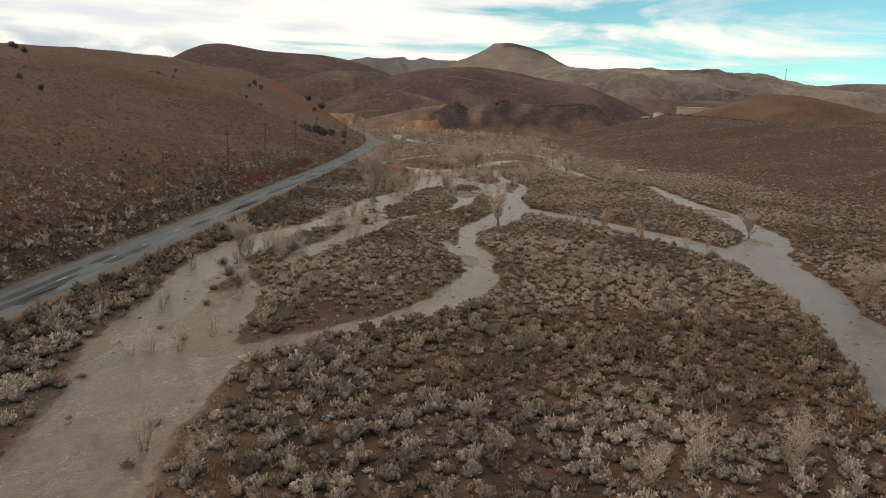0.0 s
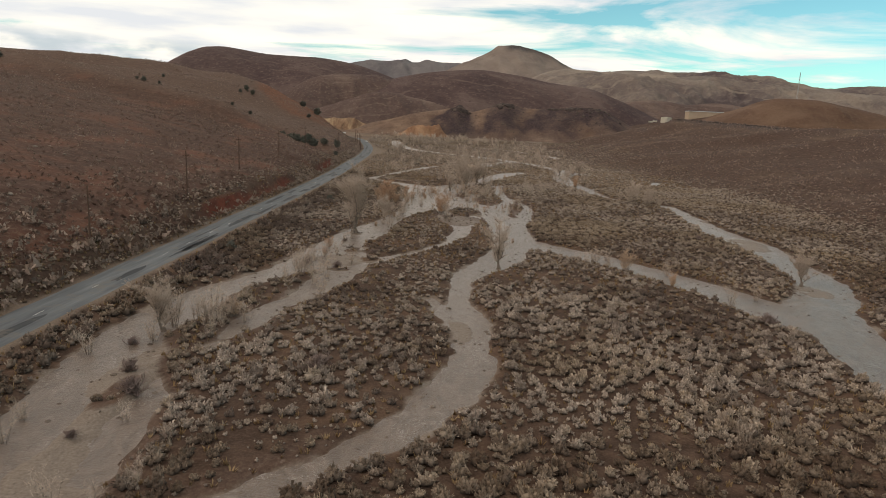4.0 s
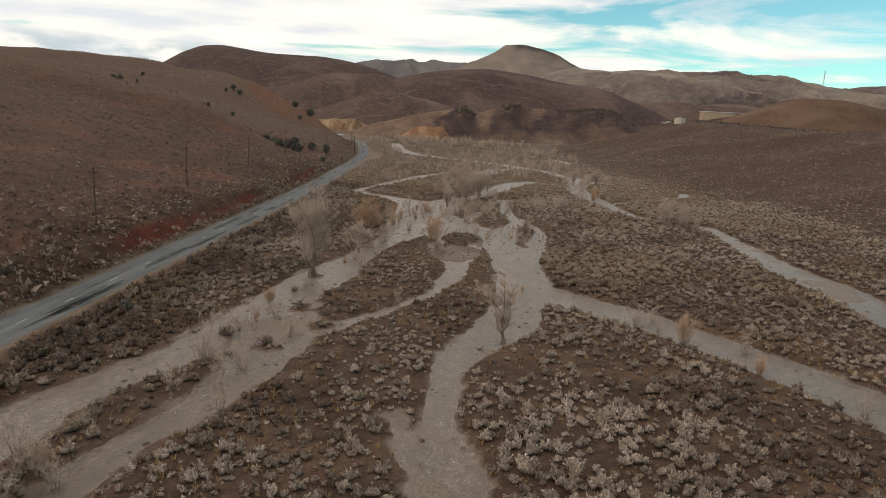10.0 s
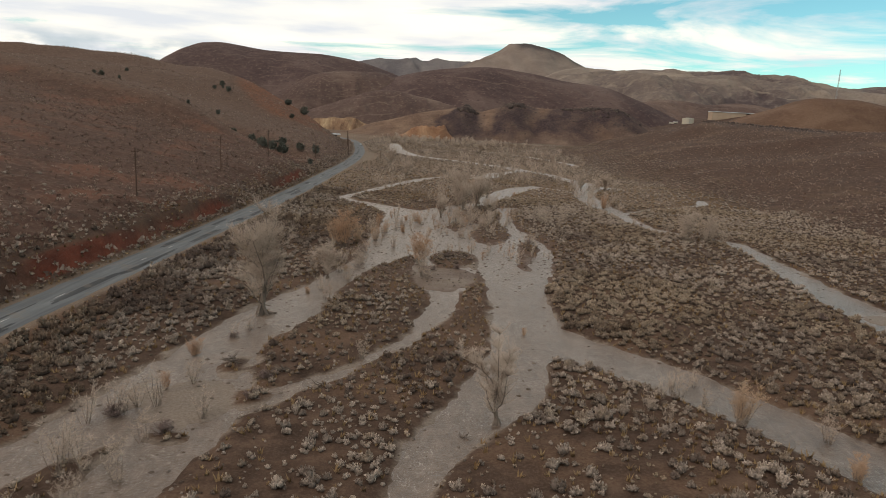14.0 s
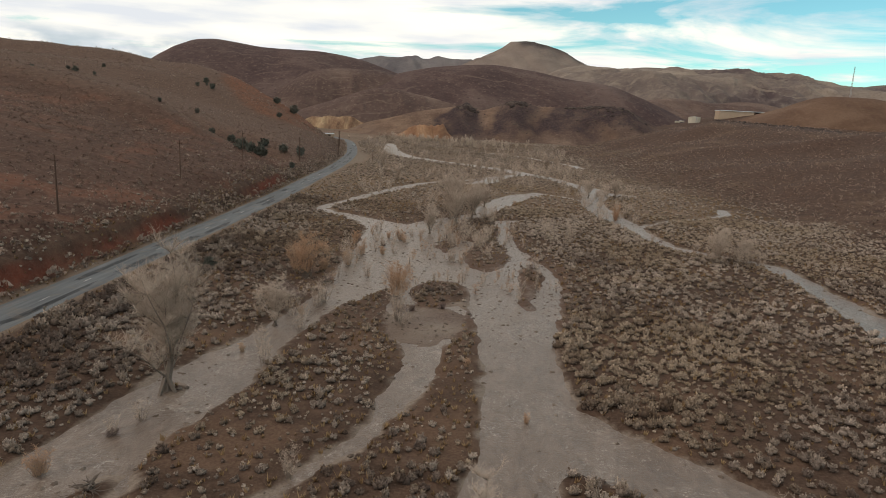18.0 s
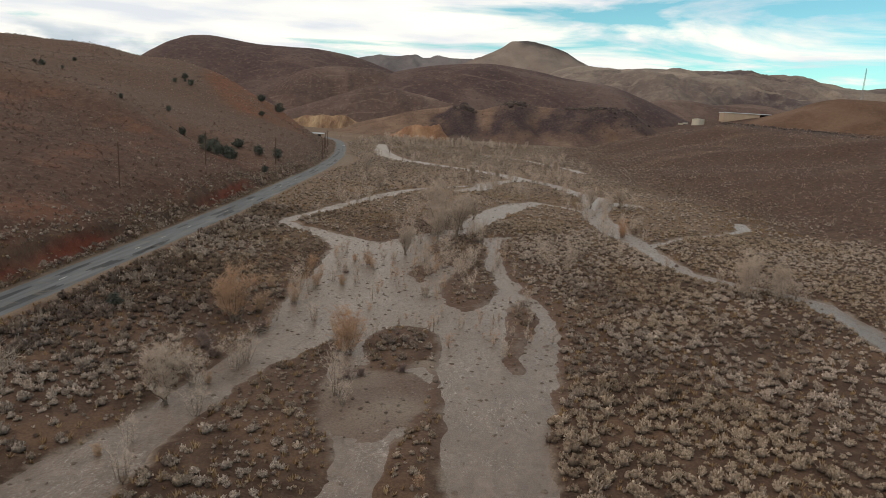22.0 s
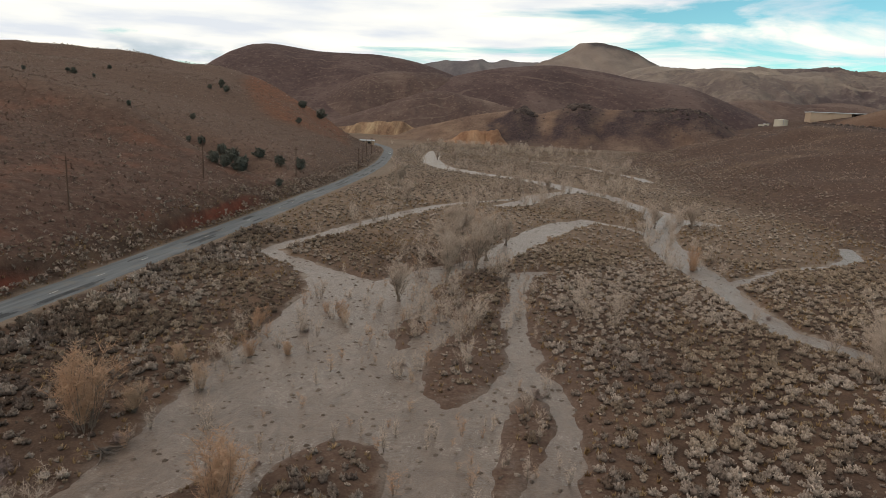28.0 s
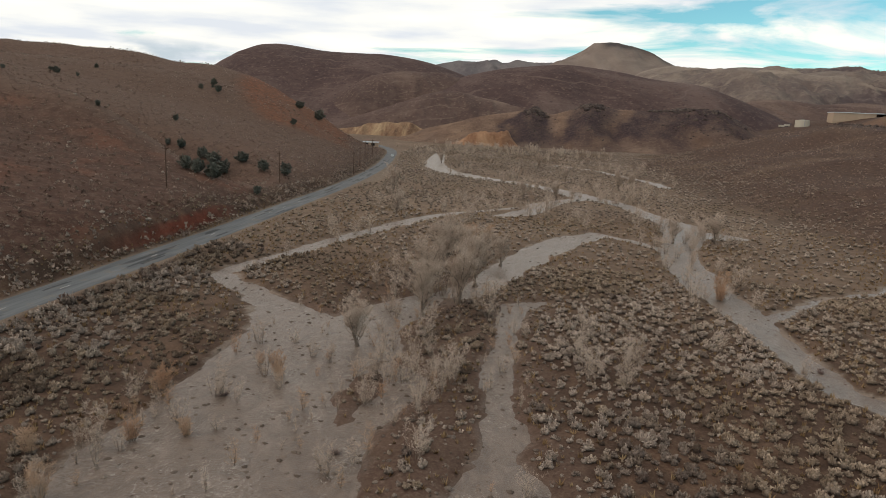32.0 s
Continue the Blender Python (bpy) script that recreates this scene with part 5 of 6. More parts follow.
def juniper(rng):
    """A small dense evergreen: short trunk, crown of many small tufts."""
    tv, tf, cv, cf = [], [], [], []
    limb(tv, tf, (0, 0, -0.3), (0.1, 0, 1), 1.6, 0.14, rng, 2, 0.1, 6)
    for k in range(420):
        a, u = rng.uniform(0, 2 * np.pi), rng.uniform(-0.75, 1)
        rr = np.sqrt(1 - u * u) * (1 + 0.28 * np.sin(2 * a + 2 + 2 * u) + 0.2 * np.sin(5 * a + u))
        c = np.array([np.cos(a) * rr * 1.25, np.sin(a) * rr * 1.25, 1.6 + u * 1.35]) * rng.uniform(0.6, 1.12)
        s = rng.uniform(0.14, 0.3)
        i = len(cv)
        for q in range(4):
            cv.append(c + rng.normal(0, s, 3))
        cf += [(i, i + 1, i + 2), (i, i + 2, i + 3), (i, i + 3, i + 1)]
    return [("trunk", (tv, tf), M_BARK), ("crown", (cv, cf), M_JUNIPER)]


def driftwood(rng):
    """A heap of dead branches and roots left by floods."""
    out = []
    for k in range(24):
        v, f = [], []
        a = rng.uniform(0, 2 * np.pi)
        p = np.array([rng.normal(0, 0.45), rng.normal(0, 0.3), rng.uniform(0.0, 0.35)])
        limb(v, f, p, (np.cos(a), np.sin(a), rng.uniform(-0.2, 0.12)), rng.uniform(0.6, 1.6), rng.uniform(0.04, 0.1), rng, 3, 0.2, 4)
        out.append(("branch", (v, f), M_DRIFT))
    return out


def plant(protos, places, unit, rng, group):
    """Copies of the prototypes at (x, y, size); unit: the prototype's own size."""
    pts = np.array(places, float)
    zs = np.maximum(height(pts[None, :, 0], pts[None, :, 1])[0][0], WATER - 0.25)
    for k, (x, y, h) in enumerate(places):
        z = float(zs[k])
        g = h / unit
        ob = protos[k % len(protos)]
        m = Matrix.Translation((x, y, z)) @ Matrix.Rotation(rng.uniform(0, 6.28), 4, "Z") @ Matrix.Diagonal((g * rng.uniform(0.9, 1.1), g, g * rng.uniform(0.92, 1.1), 1))
        c = copy_thing(ob, m)
        c["group"] = group
    for ob in protos:
        for o in (*ob.children_recursive, ob):
            bpy.data.objects.remove(o)


COTTONWOODS = [(-33.5, 105, 6.5), (-21.5, 178.5, 13.5), (10.3, 149.5, 8), (5, 290, 8), (9, 299, 8.5), (3, 318, 10.5), (3, 303, 9.5), (10, 312, 9), (-17, 201, 7), (-1, 277, 7), (13, 330, 7), (65, 266, 7), (61, 258, 6.5),
               (69, 261, 6), (57, 90, 7), (53, 371, 7), (64, 373, 7), (12, 440, 8), (50, 491, 8), (56, 497, 7), (13, 590, 8), (66, 148, 6), (-21, 382, 8.5), (-34, 432, 9), (24, 448, 7), (-30, 570, 8), (-45, 600, 8), (28, 520, 7)]
WILLOWS = [(25, 44, 5.5), (27, 47, 4.5), (-13, 213, 6), (-1, 206, 6.5), (-20, 204, 5), (-16, 206, 5.5), (42, 150, 4.5), (47, 132, 4.5), (-35, 80, 3), (-29, 62, 3.2), (-33, 107, 6.5), (-38, 96, 4), (-9, 230, 4), (-11, 252, 3.6), (-10, 259, 3), (-15, 246, 3.2), (5, 247, 3.5), (5, 261, 4), (13, 267, 4.6), (10, 264, 4.4), (4, 268, 4.2), (18, 273, 3.4)]
WILLOWS_MIDDLE = [(20, 240, 3), (22, 247, 3.2), (17, 220, 3.2), (51, 352, 4.5), (56, 372, 4.5), (28, 272, 6), (32, 271, 6.4), (28, 286, 5), (34, 279, 5.2), (27, 279, 4.6), (54, 281, 3.5), (-1, 294, 3.6),
           (9, 275, 4), (20, 286, 3.6), (-21, 154, 3.4), (-21, 172, 3), (-5, 164, 3.2), (-25, 110, 4), (-27, 107, 3.6), (-18, 125, 3.6), (-21, 43, 4), (18, 43, 5.2)]
WILLOWS_FAR = [(14, 41, 4.6), (-16, 40, 4), (30, 160, 3.6), (33, 162, 3.6), (-22, 169, 2.6), (0, 204, 3.4), (7, 283, 5), (1, 290, 4.5), (12, 296, 4.2), (6, 322, 5), (60, 268, 4.5), (66, 257, 4),
               (72, 262, 4), (47, 340, 4), (58, 378, 4.5), (62, 384, 4), (16, 480, 5), (30, 462, 5), (44, 440, 4.5), (-8, 505, 5), (-20, 540, 5), (-50, 560, 5), (6, 415, 4), (-24, 352, 3.5), (36, 505, 4.5), (-5, 272, 3), (52, 135, 4), (48, 366, 4), (21, 436, 4), (0, 560, 5),
               (-33, 101, 4.5), (-29, 108, 4.5), (-27, 103, 4), (-24, 128, 4.2), (-20.5, 131, 4.2)]
RUSTY = [(-19, 227, 9.5), (-21, 229, 6.5), (-2.5, 218.5, 7.6), (-3, 221, 5), (-14, 238, 4), (-13, 248, 3), (-16, 258, 3.4), (-7, 266, 3.6), (-9, 250, 2.6), (-6, 264, 2.6), (-24, 162, 3.2), (-19, 243, 3.6), (53, 320, 5), (5, 345, 6.5), (8, 353, 5.5), (9, 189, 1.6),
         (15, 177, 1.5), (-18, 191, 1.7), (35, 153, 4.8), (41, 143.5, 3.4), (-27, 112, 3), (-23, 152, 2.2), (52, 316, 4), (-15, 207, 2), (-10, 268, 2.2), (23, 335, 2), (-17, 231, 4.2)]
SHRUBS = [(-19, 216, 2.0), (-17, 213.5, 1.7), (-20.5, 219, 1.6), (-1, 211, 1.7), (0.5, 212, 1.2), (-15, 226, 1.4), (-40, 118, 1.6), (-42, 126, 1.5), (-39, 134, 1.4), (-25, 146, 1.7), (-19, 143, 1.7), (-14, 151, 1.3), (-22, 169, 1.2), (5, 214, 1.3), (5, 250, 1.0), (-12, 95, 2.2), (48, 121, 2.4), (-29, 77, 1.0), (-31, 91, 1.9), (-35, 100, 1.6),
          (-12, 61, 2.4), (-28, 86, 2.4), (21, 244, 1.3), (-31, 69, 0.9), (-27, 65, 0.9), (-32, 55, 0.9), (-22, 47, 1.1), (-21, 41, 1.0), (-14, 156, 1.4), (-10, 259, 0.9), (57, 284, 1.1), (62, 192, 1.5), (-2, 225, 0.9)]
# the juniper shape also stands in for brown crest bushes and small green bushes
JUNIPERS_AND_BUSHES = [(-97, 421, 3.8), (-103, 424, 3.2), (-91, 416, 3.6), (-75, 379, 3.6), (-79, 378, 3.0), (-82.5, 377.5, 2.4), (-87.6, 424, 3.0), (-77, 418, 3.2), (-70, 421, 3.0), (-64.2, 385, 2.0), (-120, 430, 1.8), (-84, 380, 2.6),
            (-163, 547, 2.8), (-155, 536, 2.8), (-163, 533, 1.8), (-160, 540, 1.2), (-128, 582, 3.6), (-117, 585, 4.6), (-112, 533, 2.2), (-114, 429, 2.4), (-132, 456, 1.8), (-219, 498, 2.4), (-226, 503, 1.6), (-209, 500, 1.4), (-217, 525, 1.8), (-123, 396, 1.4), (-232, 480, 1.6), (-291, 446, 3.0), (-285, 440, 2.6), (-271, 427, 2.6), (-187, 290, 1.6), (-159, 259, 1.7), (-37, 229, 1.5), (-41, 152, 1.4)]
DRIFT = [(-26, 130, 1.9), (-15, 224, 2.2), (14, 294, 1.7), (-19, 160, 1.7), (8.5, 106, 1.5), (8, 62, 1.8), (-8, 155, 1.3), (7, 146.5, 1.2), (22, 245, 1.2), (6, 246, 1.1), (0, 293, 1.2), (-13, 158, 1.4)]


def thicket(rng, count):
    """Places for far willows along the upper creek."""
    x, y = rng.uniform(-80, 85, 3000), rng.uniform(385, 700, 3000)
    s = shore(x, y)
    keep = (x > road_x(y) + 14) & (s > 0.3) & ((s < 14) | (rng.uniform(0, 1, 3000) < 0.12))
    return [(float(a), float(b), float(rng.uniform(4.0, 7.6))) for a, b in zip(x[keep][:count], y[keep][:count])]


def grove(rng):
    """Places for the hazy groups of bare willows along the threads of the creek."""
    out = []
    for cx, cy, wx, wy, n, lo, hi in ((4, 304, 9, 26, 10, 4.4, 7.6), (-23, 142, 5, 14, 13, 2.6, 4.6), (-31, 113, 6, 8, 8, 2.6, 4.8), (-26, 66, 6, 12, 7, 2.2, 3.6), (-15, 206, 4, 14, 8, 2.6, 4.2), (-8, 262, 7, 18, 14, 2.4, 4.4), (11, 262, 6, 18, 10, 2.6, 4.8), (31, 156, 6, 5, 5, 2.6, 4.2), (9, 270, 7, 9, 8, 3.2, 5.2), (4, 345, 10, 16, 14, 4.5, 7.5),
                                      (57, 376, 14, 18, 16, 4.0, 6.5), (52, 322, 7, 28, 18, 3.5, 6.0), (40, 455, 22, 26, 24, 4.5, 7.0), (22, 400, 14, 22, 12, 4.0, 6.5), (-6, 400, 10, 30, 12, 4.0, 6.5), (64, 260, 6, 6, 8, 4.0, 6.0), (-27, 107, 5, 5, 3, 3.0, 4.5), (-28, 350, 8, 14, 8, 3.5, 6.0)):
        for _ in range(n):
            x, y = rng.normal(cx, wx * 0.6), rng.normal(cy, wy * 0.6)
            if x > road_x(np.array(y)) + 12:
                out.append((float(x), float(y), float(rng.uniform(lo, hi))))
    return out


def saplings(rng, count):
    """Places for thin young willows on the flooded bars."""
    x, y = rng.uniform(-16, 24, 600), rng.uniform(222, 312, 600)
    s = shore(x, y)
    keep = (s > -3.5) & (s < 1.5)
    return [(float(a), float(b), float(1.5 + 2.6 * rng.uniform() ** 1.6)) for a, b in zip(x[keep][:count], y[keep][:count])]


def build_plants():
    rng = np.random.default_rng(21)
    plant([tree_thing("bare_cottonwood", cottonwood(rng), "bare grey cottonwood with fine pale twigs by the creek", "tree") for _ in range(4)], COTTONWOODS, 7.2, rng, "bare trees along the creek")
    plant([tree_thing("bare_willow", willow(rng, M_TWIG), "leafless pale willow clump standing in the creek bed", "willow") for _ in range(4)], WILLOWS + WILLOWS_MIDDLE + WILLOWS_FAR, 4.3, rng, "bare willows along the creek")
    plant([tree_thing("bare_willow", willow(rng, M_TWIG, 8, 4.3, 0.5, 84, 0.0115), "hazy leafless willow in the wood along the upper creek", "willow") for _ in range(4)], thicket(rng, 85) + grove(rng), 4.3, rng, "bare willows along the creek")
    plant([tree_thing("rusty_willow", willow(rng, M_RUST, 20, 4.0, 0.5, 150, 0.011), "rust-orange twiggy willow at the water's edge", "willow") for _ in range(3)], RUSTY, 4.3, rng, "orange willows along the creek")
    plant([tree_thing("willow_sapling", willow(rng, mat, 5, 4.0, 0.4, 72, 0.012), label, "willow") for mat, label in ((M_TWIG, "thin pale willow sapling on a flooded bar"), (M_RUST, "thin rusty willow sapling on a flooded bar"))], saplings(rng, 150), 4.3, rng, "saplings on the flooded bars")
    plant([tree_thing("leafless_shrub", round_shrub(rng, M_PURPLE), "low plum-grey leafless shrub by the creek", "shrub") for _ in range(3)], SHRUBS, 1.15, rng, "dark shrubs along the creek")
    plant([tree_thing("juniper", juniper(rng), "dark green juniper, shape shared with other dark bushes", "juniper") for _ in range(3)], JUNIPERS_AND_BUSHES, 2.5, rng, "junipers on the hillside")
    plant([tree_thing("driftwood_pile", driftwood(rng), "dark heap of flood driftwood branches", "driftwood") for _ in range(3)], DRIFT, 1.6, rng, "driftwood heaps")


def build_far_wood():
    """The wood of bare willows at the head of the valley, too far to tell its trees apart."""
    rng = np.random.default_rng(22)
    protos = []
    for _ in range(5):
        (_, (sv, sf), _), (_, (cv, cf), _) = willow(rng, None, 7, 4.3, 0.5, 60, 0.03)
        tris = []
        for base, faces in ((0, sf), (len(sv), cf)):
            for f in faces:
                tris += [tuple(base + q for q in (f[0], f[k], f[k + 1])) for k in range(1, len(f) - 1)]
        protos.append((np.array(sv + cv), np.array(tris), np.concatenate([np.ones(len(sv)), np.zeros(len(cv))])))
    x = np.concatenate([rng.normal(-45, 24, 90), rng.normal(15, 24, 60)])
    y = np.concatenate([rng.normal(760, 42, 90), rng.normal(740, 40, 60)])
    k = x > road_x(y) + 12
    x, y = x[k], y[k]
    z = height(x[None], y[None])[0][0]
    v, t, i, w = scatter(protos, x, y, z, rng.uniform(4.0, 7.0, len(x)) / 4.3, rng, (0.9, 1.15))
    tone = rng.uniform(0, 1, len(x))
    triangles_object("far_willow_wood", v, t, M_FARTWIG, tone[i], "hazy wood of bare pale willows at the valley head", "willows", w)


M_FARTWIG = tone_material("far_twigs", (0.34, 0.265, 0.21), (0.44, 0.35, 0.28), (0.60, 0.495, 0.40), wood=(0.17, 0.135, 0.11))
build_plants()
build_far_wood()


# ---------------------------------------------------------------- road
def asphalt(name, a, b, c):
    m = Mat(name, 0.85, 0.25)
    streak = m.noise(0.6, 5, 0.6, (1.6, 0.12, 1.0))
    grit = m.noise(9.0, 3, 0.7)
    col = m.ramp(streak, (0.3, a), (0.55, b), (0.75, c))
    col = m.mix(m.math("MULTIPLY", m.step(m.noise(0.35, 5, 0.65), 0.52, 0.66), 0.5), col, (0.15, 0.122, 0.097))
    m.colour(m.mix(m.math("MULTIPLY", grit, 0.3), col, a))
    return m.bump(grit, 0.3, 0.02).m


M_ASPHALT = asphalt("worn_asphalt", (0.068, 0.070, 0.074), (0.118, 0.119, 0.122), (0.175, 0.173, 0.172))
M_PATCH = asphalt("fresh_asphalt", (0.028, 0.028, 0.03), (0.045, 0.045, 0.047), (0.07, 0.07, 0.07))
M_PAINT = object_material("faded_road_paint", (0.5, 0.48, 0.44), (0.6, 0.58, 0.53), (0.2, 0.19, 0.18), 0.8, 2.0)


def road_frame(y):
    """Centre and unit normal (to the east) of the road at y."""
    x0, x1 = float(road_x(np.array(y - 1.0))), float(road_x(np.array(y + 1.0)))
    t = Vector(((x1 - x0) / 2, 1, 0)).normalized()
    return Vector((float(road_x(np.array(float(y)))), y, ROAD_Z)), Vector((t.y, -t.x, 0))


def build_road():
    ys = np.arange(-200, 880, 2.5)
    prof = [(-3.9, -0.16), (-3.55, -0.02), (-1.6, 0.03), (0, 0.055), (1.6, 0.03), (3.1, -0.01), (3.4, -0.16)]
    verts = []
    for k, y in enumerate(ys):
        c, n = road_frame(float(y))
        for q, (o, h) in enumerate(prof):
            wob = 0.4 * float(fbm(np.array(float(y)), np.array(q * 40.0), 6, 3, 151)) if abs(o) > 3 else 0
            verts.append(c + n * (o + wob) + Vector((0, 0, h)))
    ob = sheet("road", np.array([v[:] for v in verts]), len(prof), len(ys), M_ASPHALT)
    tagged(ob, "worn grey two-lane asphalt road with dark patches", "road", kind="structure")
    rng = random.Random(5)

    def blot(y, o, length, width, name, mat, lift, label):
        bm = bmesh.new()
        ring = []
        for k in range(14):
            a = 2 * math.pi * k / 14
            e = (abs(math.cos(a)) ** 5 + abs(math.sin(a)) ** 5) ** (-0.2) * rng.uniform(0.7, 1.12)
            c, n = road_frame(y + length * 0.5 * math.sin(a) * e)
            oo = o + width * 0.5 * math.cos(a) * e
            ring.append(bm.verts.new(c + n * oo + Vector((0, 0, 0.055 - 0.018 * abs(oo) + lift))))
        mid = bm.verts.new(road_frame(y)[0] + road_frame(y)[1] * o + Vector((0, 0, 0.055 - 0.018 * abs(o) + lift)))
        for k in range(14):
            bm.faces.new((ring[k], ring[(k + 1) % 14], mid))
        part(name, bm, mat, ob, label)
    for y in (78, 96, 131, 152, 158, 171, 186, 203, 226, 232, 247, 262, 268, 289, 307, 316, 341, 366, 372, 404, 431, 447, 470, 496, 520, 541, 566, 590):
        for _ in range(rng.choice((1, 2, 3))):
            blot(y + rng.uniform(-4, 4), rng.choice((-1.6, -0.9, 0.9, 1.7, 2.0)), rng.uniform(6, 24), rng.uniform(0.5, 1.5), "asphalt_patch", M_PATCH, 0.012, "dark asphalt repair patch")
    for y in range(60, 420, 12):
        if rng.random() < 0.6:
            blot(y + rng.uniform(-1, 1), rng.uniform(-0.06, 0.06), 2.6, 0.13, "centre_dash", M_PAINT, 0.022, "faded centre line dash")


build_road()


# ---------------------------------------------------------------- utility poles, mast, buildings, car
M_POLE = object_material("weathered_pole_wood", (0.10, 0.06, 0.045), (0.14, 0.085, 0.06), (0.045, 0.03, 0.024))
M_STEEL = object_material("galvanised_steel", (0.32, 0.31, 0.30), (0.38, 0.37, 0.36), (0.18, 0.17, 0.17), 0.5)
M_GLASS = object_material("brown_insulator", (0.05, 0.035, 0.03), (0.06, 0.04, 0.03), (0.02, 0.015, 0.012), 0.25)
M_WALL = object_material("beige_wall_panel", (0.40, 0.295, 0.21), (0.46, 0.35, 0.255), (0.28, 0.205, 0.15), 0.8, 0.4)
M_ROOF = object_material("pale_metal_roof", (0.62, 0.64, 0.66), (0.66, 0.67, 0.69), (0.5, 0.52, 0.55), 0.45, 0.2)
M_TANK = object_material("cream_tank_paint", (0.44, 0.39, 0.31), (0.48, 0.43, 0.34), (0.45, 0.40, 0.34), 0.6, 0.3)
# near-black colour that paints the shade inside openings
M_BLACK = object_material("opening_shade", (0.02, 0.018, 0.017), (0.025, 0.02, 0.018), (0.01, 0.01, 0.01))
M_CARPAINT = object_material("white_car_paint", (0.75, 0.75, 0.74), (0.78, 0.78, 0.77), (0.6, 0.6, 0.6), 0.25, 1.0)
M_TYRE = object_material("tyre_rubber", (0.02, 0.02, 0.02), (0.025, 0.025, 0.025), (0.01, 0.01, 0.01))
M_WINDOW = object_material("tinted_car_glass", (0.02, 0.022, 0.025), (0.025, 0.027, 0.03), (0.01, 0.01, 0.012), 0.08)


def box(bm, x0, x1, y0, y1, z0, z1, bevel=0.0):
    m = bmesh.ops.create_cube(bm, size=1.0, matrix=Matrix.Translation(((x0 + x1) / 2, (y0 + y1) / 2, (z0 + z1) / 2)) @ Matrix.Diagonal((x1 - x0, y1 - y0, z1 - z0, 1)))
    if bevel:
        edges = {e for v in m["verts"] for e in v.link_edges}
        bmesh.ops.bevel(bm, geom=list(edges), offset=bevel, segments=2, affect="EDGES")
    return bm


def cone(bm, r0, r1, z0, z1, n=10, at=(0, 0), axis=None):
    m = Matrix.Translation((at[0], at[1], (z0 + z1) / 2)) if axis is None else axis
    bmesh.ops.create_cone(bm, cap_ends=True, segments=n, radius1=r0, radius2=r1, depth=z1 - z0, matrix=m)
    return bm


def build_poles():
    pole = tagged(new("utility_pole"), "weathered brown wooden utility pole with crossarm", "utility pole", "poles along the road")
    part("pole", cone(bmesh.new(), 0.19, 0.12, -1.0, 10.6), M_POLE, pole)
    arm = part("crossarm", box(bmesh.new(), -0.75, 0.75, -0.19, -0.07, 9.6, 9.76, 0.02), M_POLE, pole)
    for x in (-0.65, 0.65):
        part("insulator", cone(bmesh.new(), 0.05, 0.03, 9.76, 9.96, 8, (x, -0.13)), M_GLASS, arm)
    for x, y, lean in ((-59, 135, 0.5), (-62.3, 183.7, -0.6), (-65.8, 232.3, 0.4), (-69.8, 293, -0.3), (-73, 352, 0.6), (-67.2, 408.7, -0.5), (-66.5, 490, 0.3), (-71, 515, 0.2), (-77, 545, -0.4), (-86, 592, 0.4), (285, 1020, 0.5)):
        copy_thing(pole, pose(x, y, ground_z(x, y)[0], lean, lean * 0.7, 2))
    for o in (*pole.children_recursive, pole):
        bpy.data.objects.remove(o)


build_poles()


def build_mast():
    mast = tagged(new("radio_mast"), "thin steel lattice radio mast on the brown mound", "mast")
    z0 = drop_onto(bpy.data.objects["hill_mound"])(386, 829) or 60
    for k in range(3):
        a = 2 * math.pi * k / 3
        bm = bmesh.new()
        p0, p1 = Vector((math.cos(a) * 0.9, math.sin(a) * 0.9, -1)), Vector((math.cos(a) * 0.35, math.sin(a) * 0.35, 31))
        d = p1 - p0
        cone(bm, 0.13, 0.10, 0, d.length, 6, axis=Matrix.Translation((p0 + p1) / 2) @ d.to_track_quat("Z", "Y").to_matrix().to_4x4())
        part("mast_leg", bm, M_STEEL, mast)
    for k in range(18):
        z, r = k * 1.7 + 0.5, 0.9 - 0.55 * (k * 1.7 + 0.5) / 31
        bm = bmesh.new()
        for j in range(3):
            a, b = 2 * math.pi * j / 3, 2 * math.pi * (j + 1) / 3
            p0, p1 = Vector((math.cos(a) * r, math.sin(a) * r, z)), Vector((math.cos(b) * r, math.sin(b) * r, z + 1.5))
            d = p1 - p0
            cone(bm, 0.06, 0.06, 0, d.length, 5, axis=Matrix.Translation((p0 + p1) / 2) @ d.to_track_quat("Z", "Y").to_matrix().to_4x4())
        part("bracing", bm, M_STEEL, mast)
    mast.matrix_basis = pose(386, 829, z0 - 0.3)


build_mast()


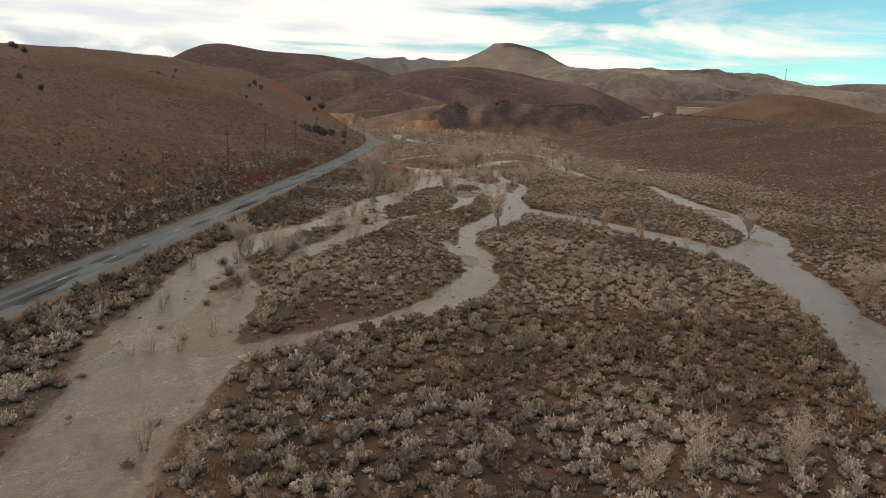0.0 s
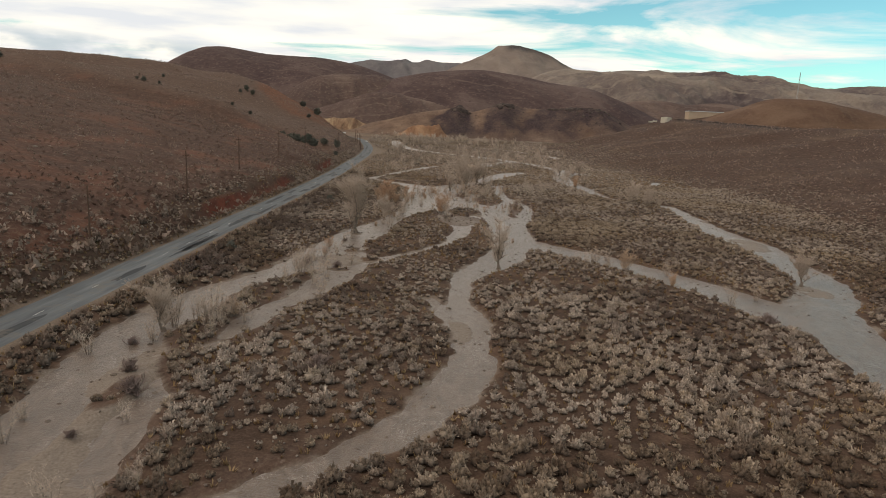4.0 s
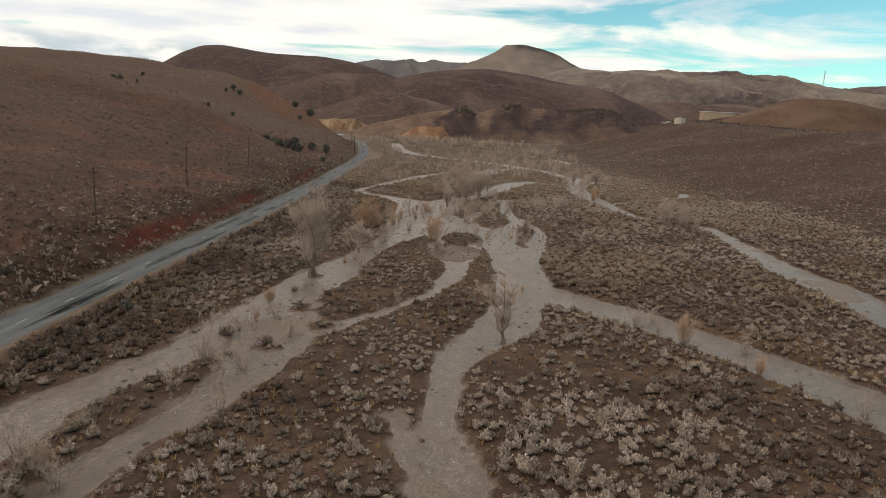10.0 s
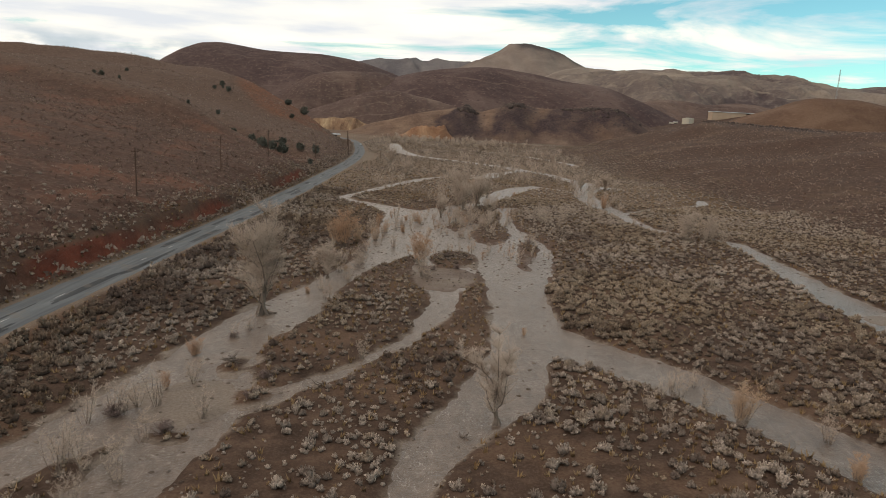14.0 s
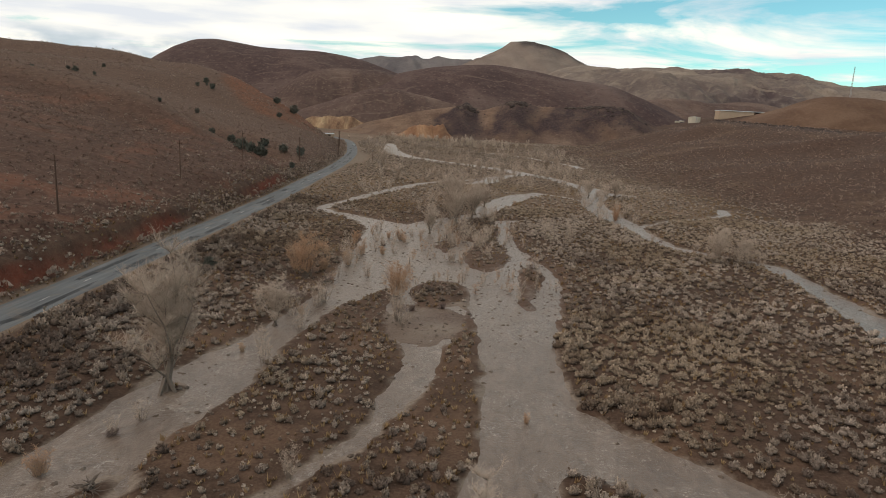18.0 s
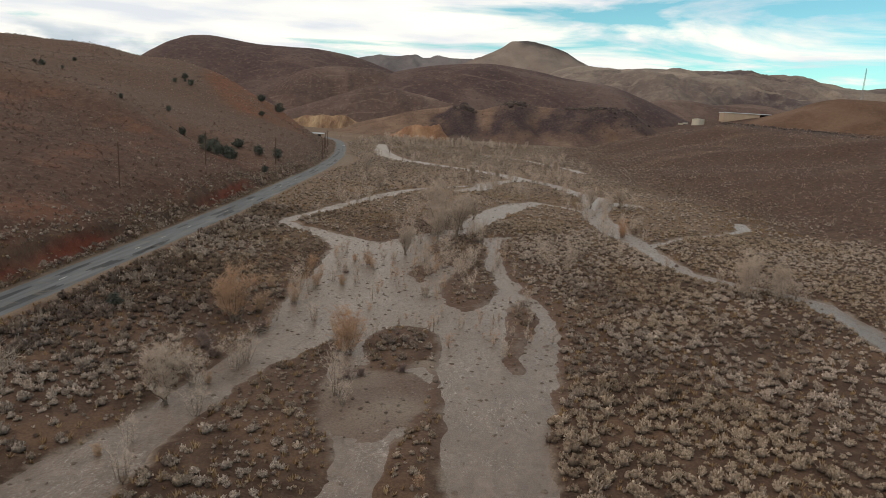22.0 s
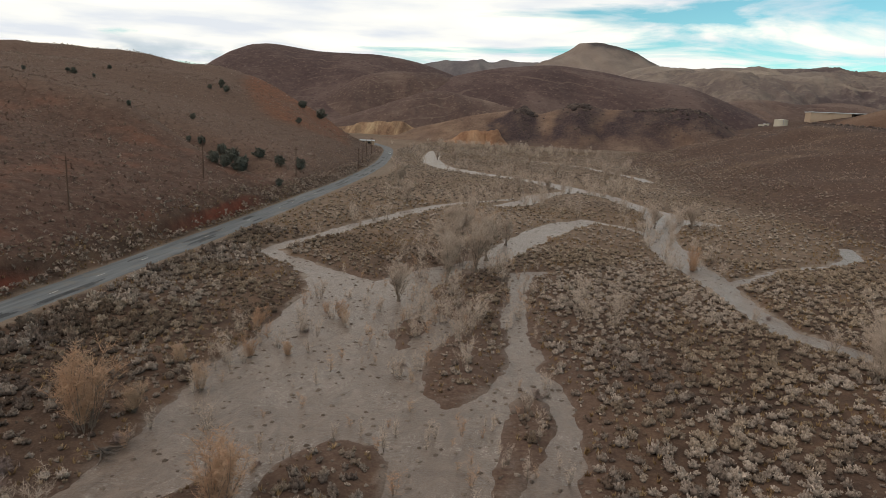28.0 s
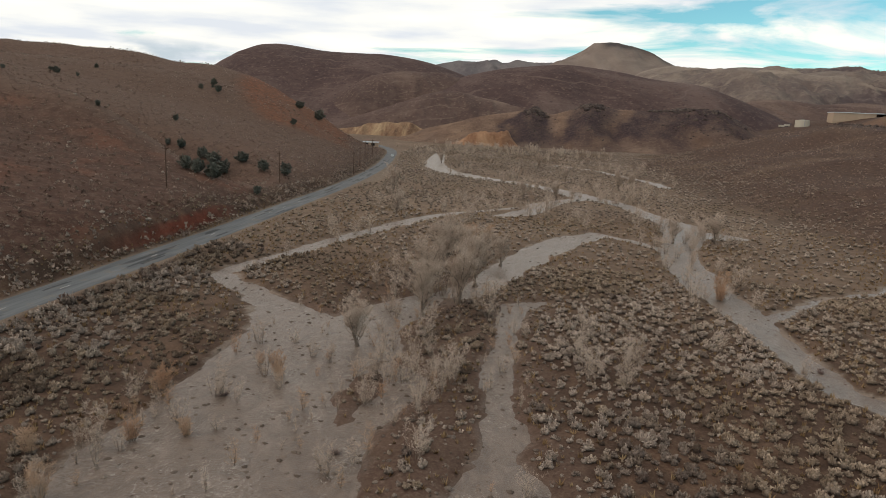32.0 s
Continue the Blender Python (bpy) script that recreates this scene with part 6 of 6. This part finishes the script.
def build_warehouse():
    z0 = ground_z(370, 1105)[0]
    w = tagged(new("warehouse"), "long beige panelled warehouse with pale metal roof", "warehouse")
    part("wall", box(bmesh.new(), 0, 47, 0.12, 24, -4, 9.0), M_WALL, w)
    for k in range(7):
        part("wall_panel", box(bmesh.new(), k * 6.7 + 0.15, k * 6.7 + 6.45, -0.12, 0.10, -1.0, 8.7, 0.03), M_WALL, w)
    part("roof", box(bmesh.new(), -0.8, 82, -1.2, 25, 9.05, 9.9, 0.1), M_ROOF, w, "pale blue-white sheet metal roof")
    for k in range(6):
        part("shed_post", box(bmesh.new(), 48.5 + k * 6.4, 49.1 + k * 6.4, 0.2, 0.8, -4, 9.0, 0.03), M_POLE, w, "dark steel shed post")
    # added sheet, its near-black colour stands for shade under the shed roof
    part("shed_back_wall", box(bmesh.new(), 47.2, 66, 16, 16.4, -4, 9.0), M_BLACK, w, "back wall of the open shed, painted near-black for shade")
    w.matrix_basis = pose(354, 1100, z0, 0, 0, -4)
    t = tagged(new("storage_tank"), "squat cream steel storage tank beside the warehouse", "storage tank")
    z1 = ground_z(323, 1110)[0]
    part("tank_wall", cone(bmesh.new(), 8.3, 8.3, -3, 7.4, 40), M_TANK, t)
    part("tank_roof", cone(bmesh.new(), 8.55, 0.6, 7.405, 8.3, 40), M_TANK, t)
    part("ladder", box(bmesh.new(), -0.4, 0.4, -8.6, -8.4, 0, 7.9), M_STEEL, t)
    t.matrix_basis = pose(323, 1110, z1)


build_warehouse()


def build_trailers():
    """Pale trailers parked beside the tank."""
    t = tagged(new("parked_trailer"), "small pale box trailer parked beside the storage tank", "trailer", "trailers beside the tank")
    part("body", box(bmesh.new(), -3.2, 3.2, -1.2, 1.2, 0.7, 2.9, 0.1), M_TANK, t)
    part("roof", box(bmesh.new(), -3.3, 3.3, -1.3, 1.3, 2.905, 3.05, 0.04), M_ROOF, t, "pale metal roof")
    for x in (-1.0, 0.2):
        for y in (-1.15, 1.15):
            part("wheel", cone(bmesh.new(), 0.42, 0.42, 0, 0.28, 14, axis=Matrix.Translation((x, y, 0.42)) @ Matrix.Rotation(math.pi / 2, 4, "X")), M_TYRE, t, "black tyre")
    for x, y, r in ((306, 1112, 8), (298, 1106, -6), (288, 1114, 20)):
        copy_thing(t, pose(x, y, ground_z(x, y)[0] - 0.02, 0, 0, r))
    for o in (*t.children_recursive, t):
        bpy.data.objects.remove(o)


build_trailers()


def build_car():
    car = tagged(new("car"), "small white pickup-sized car on the far road", "car")
    bm = bmesh.new()
    box(bm, -0.9, 0.9, -2.2, 2.2, 0.38, 0.95, 0.12)
    part("body", bm, M_CARPAINT, car)
    bm = bmesh.new()
    box(bm, -0.78, 0.78, -1.4, 0.7, 0.95, 1.5, 0.16)
    part("cabin", bm, M_CARPAINT, car)
    part("windscreen", box(bmesh.new(), -0.68, 0.68, -1.44, -1.38, 1.02, 1.4), M_WINDOW, car, "dark glass")
    for x in (-0.82, 0.82):
        for y in (-1.4, 1.4):
            w = part("wheel", cone(bmesh.new(), 0.34, 0.34, 0, 0.24, 16, axis=Matrix.Translation((x, y, 0.34)) @ Matrix.Rotation(math.pi / 2, 4, "Y")), M_TYRE, car, "black tyre")
            part("rim", cone(bmesh.new(), 0.2, 0.2, 0, 0.27, 12, axis=Matrix.Translation((x, y, 0.34)) @ Matrix.Rotation(math.pi / 2, 4, "Y")), M_STEEL, w, "pale metal rim")
    c, n = road_frame(622)
    car.matrix_basis = pose(c.x + 1.5, 622, ROAD_Z + 0.05, 0, 0, 12)
    post = tagged(new("road_marker_post"), "thin wooden marker post beside the road", "post")
    part("post", cone(bmesh.new(), 0.09, 0.07, -0.4, 6.0, 8), M_POLE, post)
    part("marker_plate", box(bmesh.new(), -0.25, 0.25, -0.12, -0.09, 5.2, 5.9, 0.01), M_STEEL, post)
    post.matrix_basis = pose(-47, 489, ground_z(-47, 489)[0])


build_car()


def build_roadside_shed():
    """A low pale-roofed shed beside the road at the foot of the ridge."""
    shed = tagged(new("roadside_shed"), "low grey shed with a pale metal roof beside the road", "shed")
    part("wall", box(bmesh.new(), -6, 6, -2.6, 2.6, -2.5, 2.3), M_WALL, shed)
    bm = bmesh.new()
    for y0, y1, z0, z1 in ((-3.0, 0.0, 2.32, 3.2), (0.0, 3.0, 3.2, 2.32)):
        vs = [bm.verts.new(p) for p in ((-6.5, y0, z0), (6.5, y0, z0), (6.5, y1, z1), (-6.5, y1, z1))]
        bm.faces.new(vs)
    bmesh.ops.solidify(bm, geom=list(bm.faces), thickness=0.15)
    part("roof", bm, M_ROOF, shed, "pale sheet metal roof")
    # flat near-black panels on the wall paint the shade of open bays
    for x in (-4.5, 0.5):
        part("door", box(bmesh.new(), x, x + 2.6, -2.7, -2.58, -0.3, 1.9, 0.02), M_BLACK, shed, "near-black panel painting the shade inside an open bay")
    shed.matrix_basis = pose(-123, 722, ground_z(-123, 717)[0] - 0.4, 0, 0, 12)


build_roadside_shed()
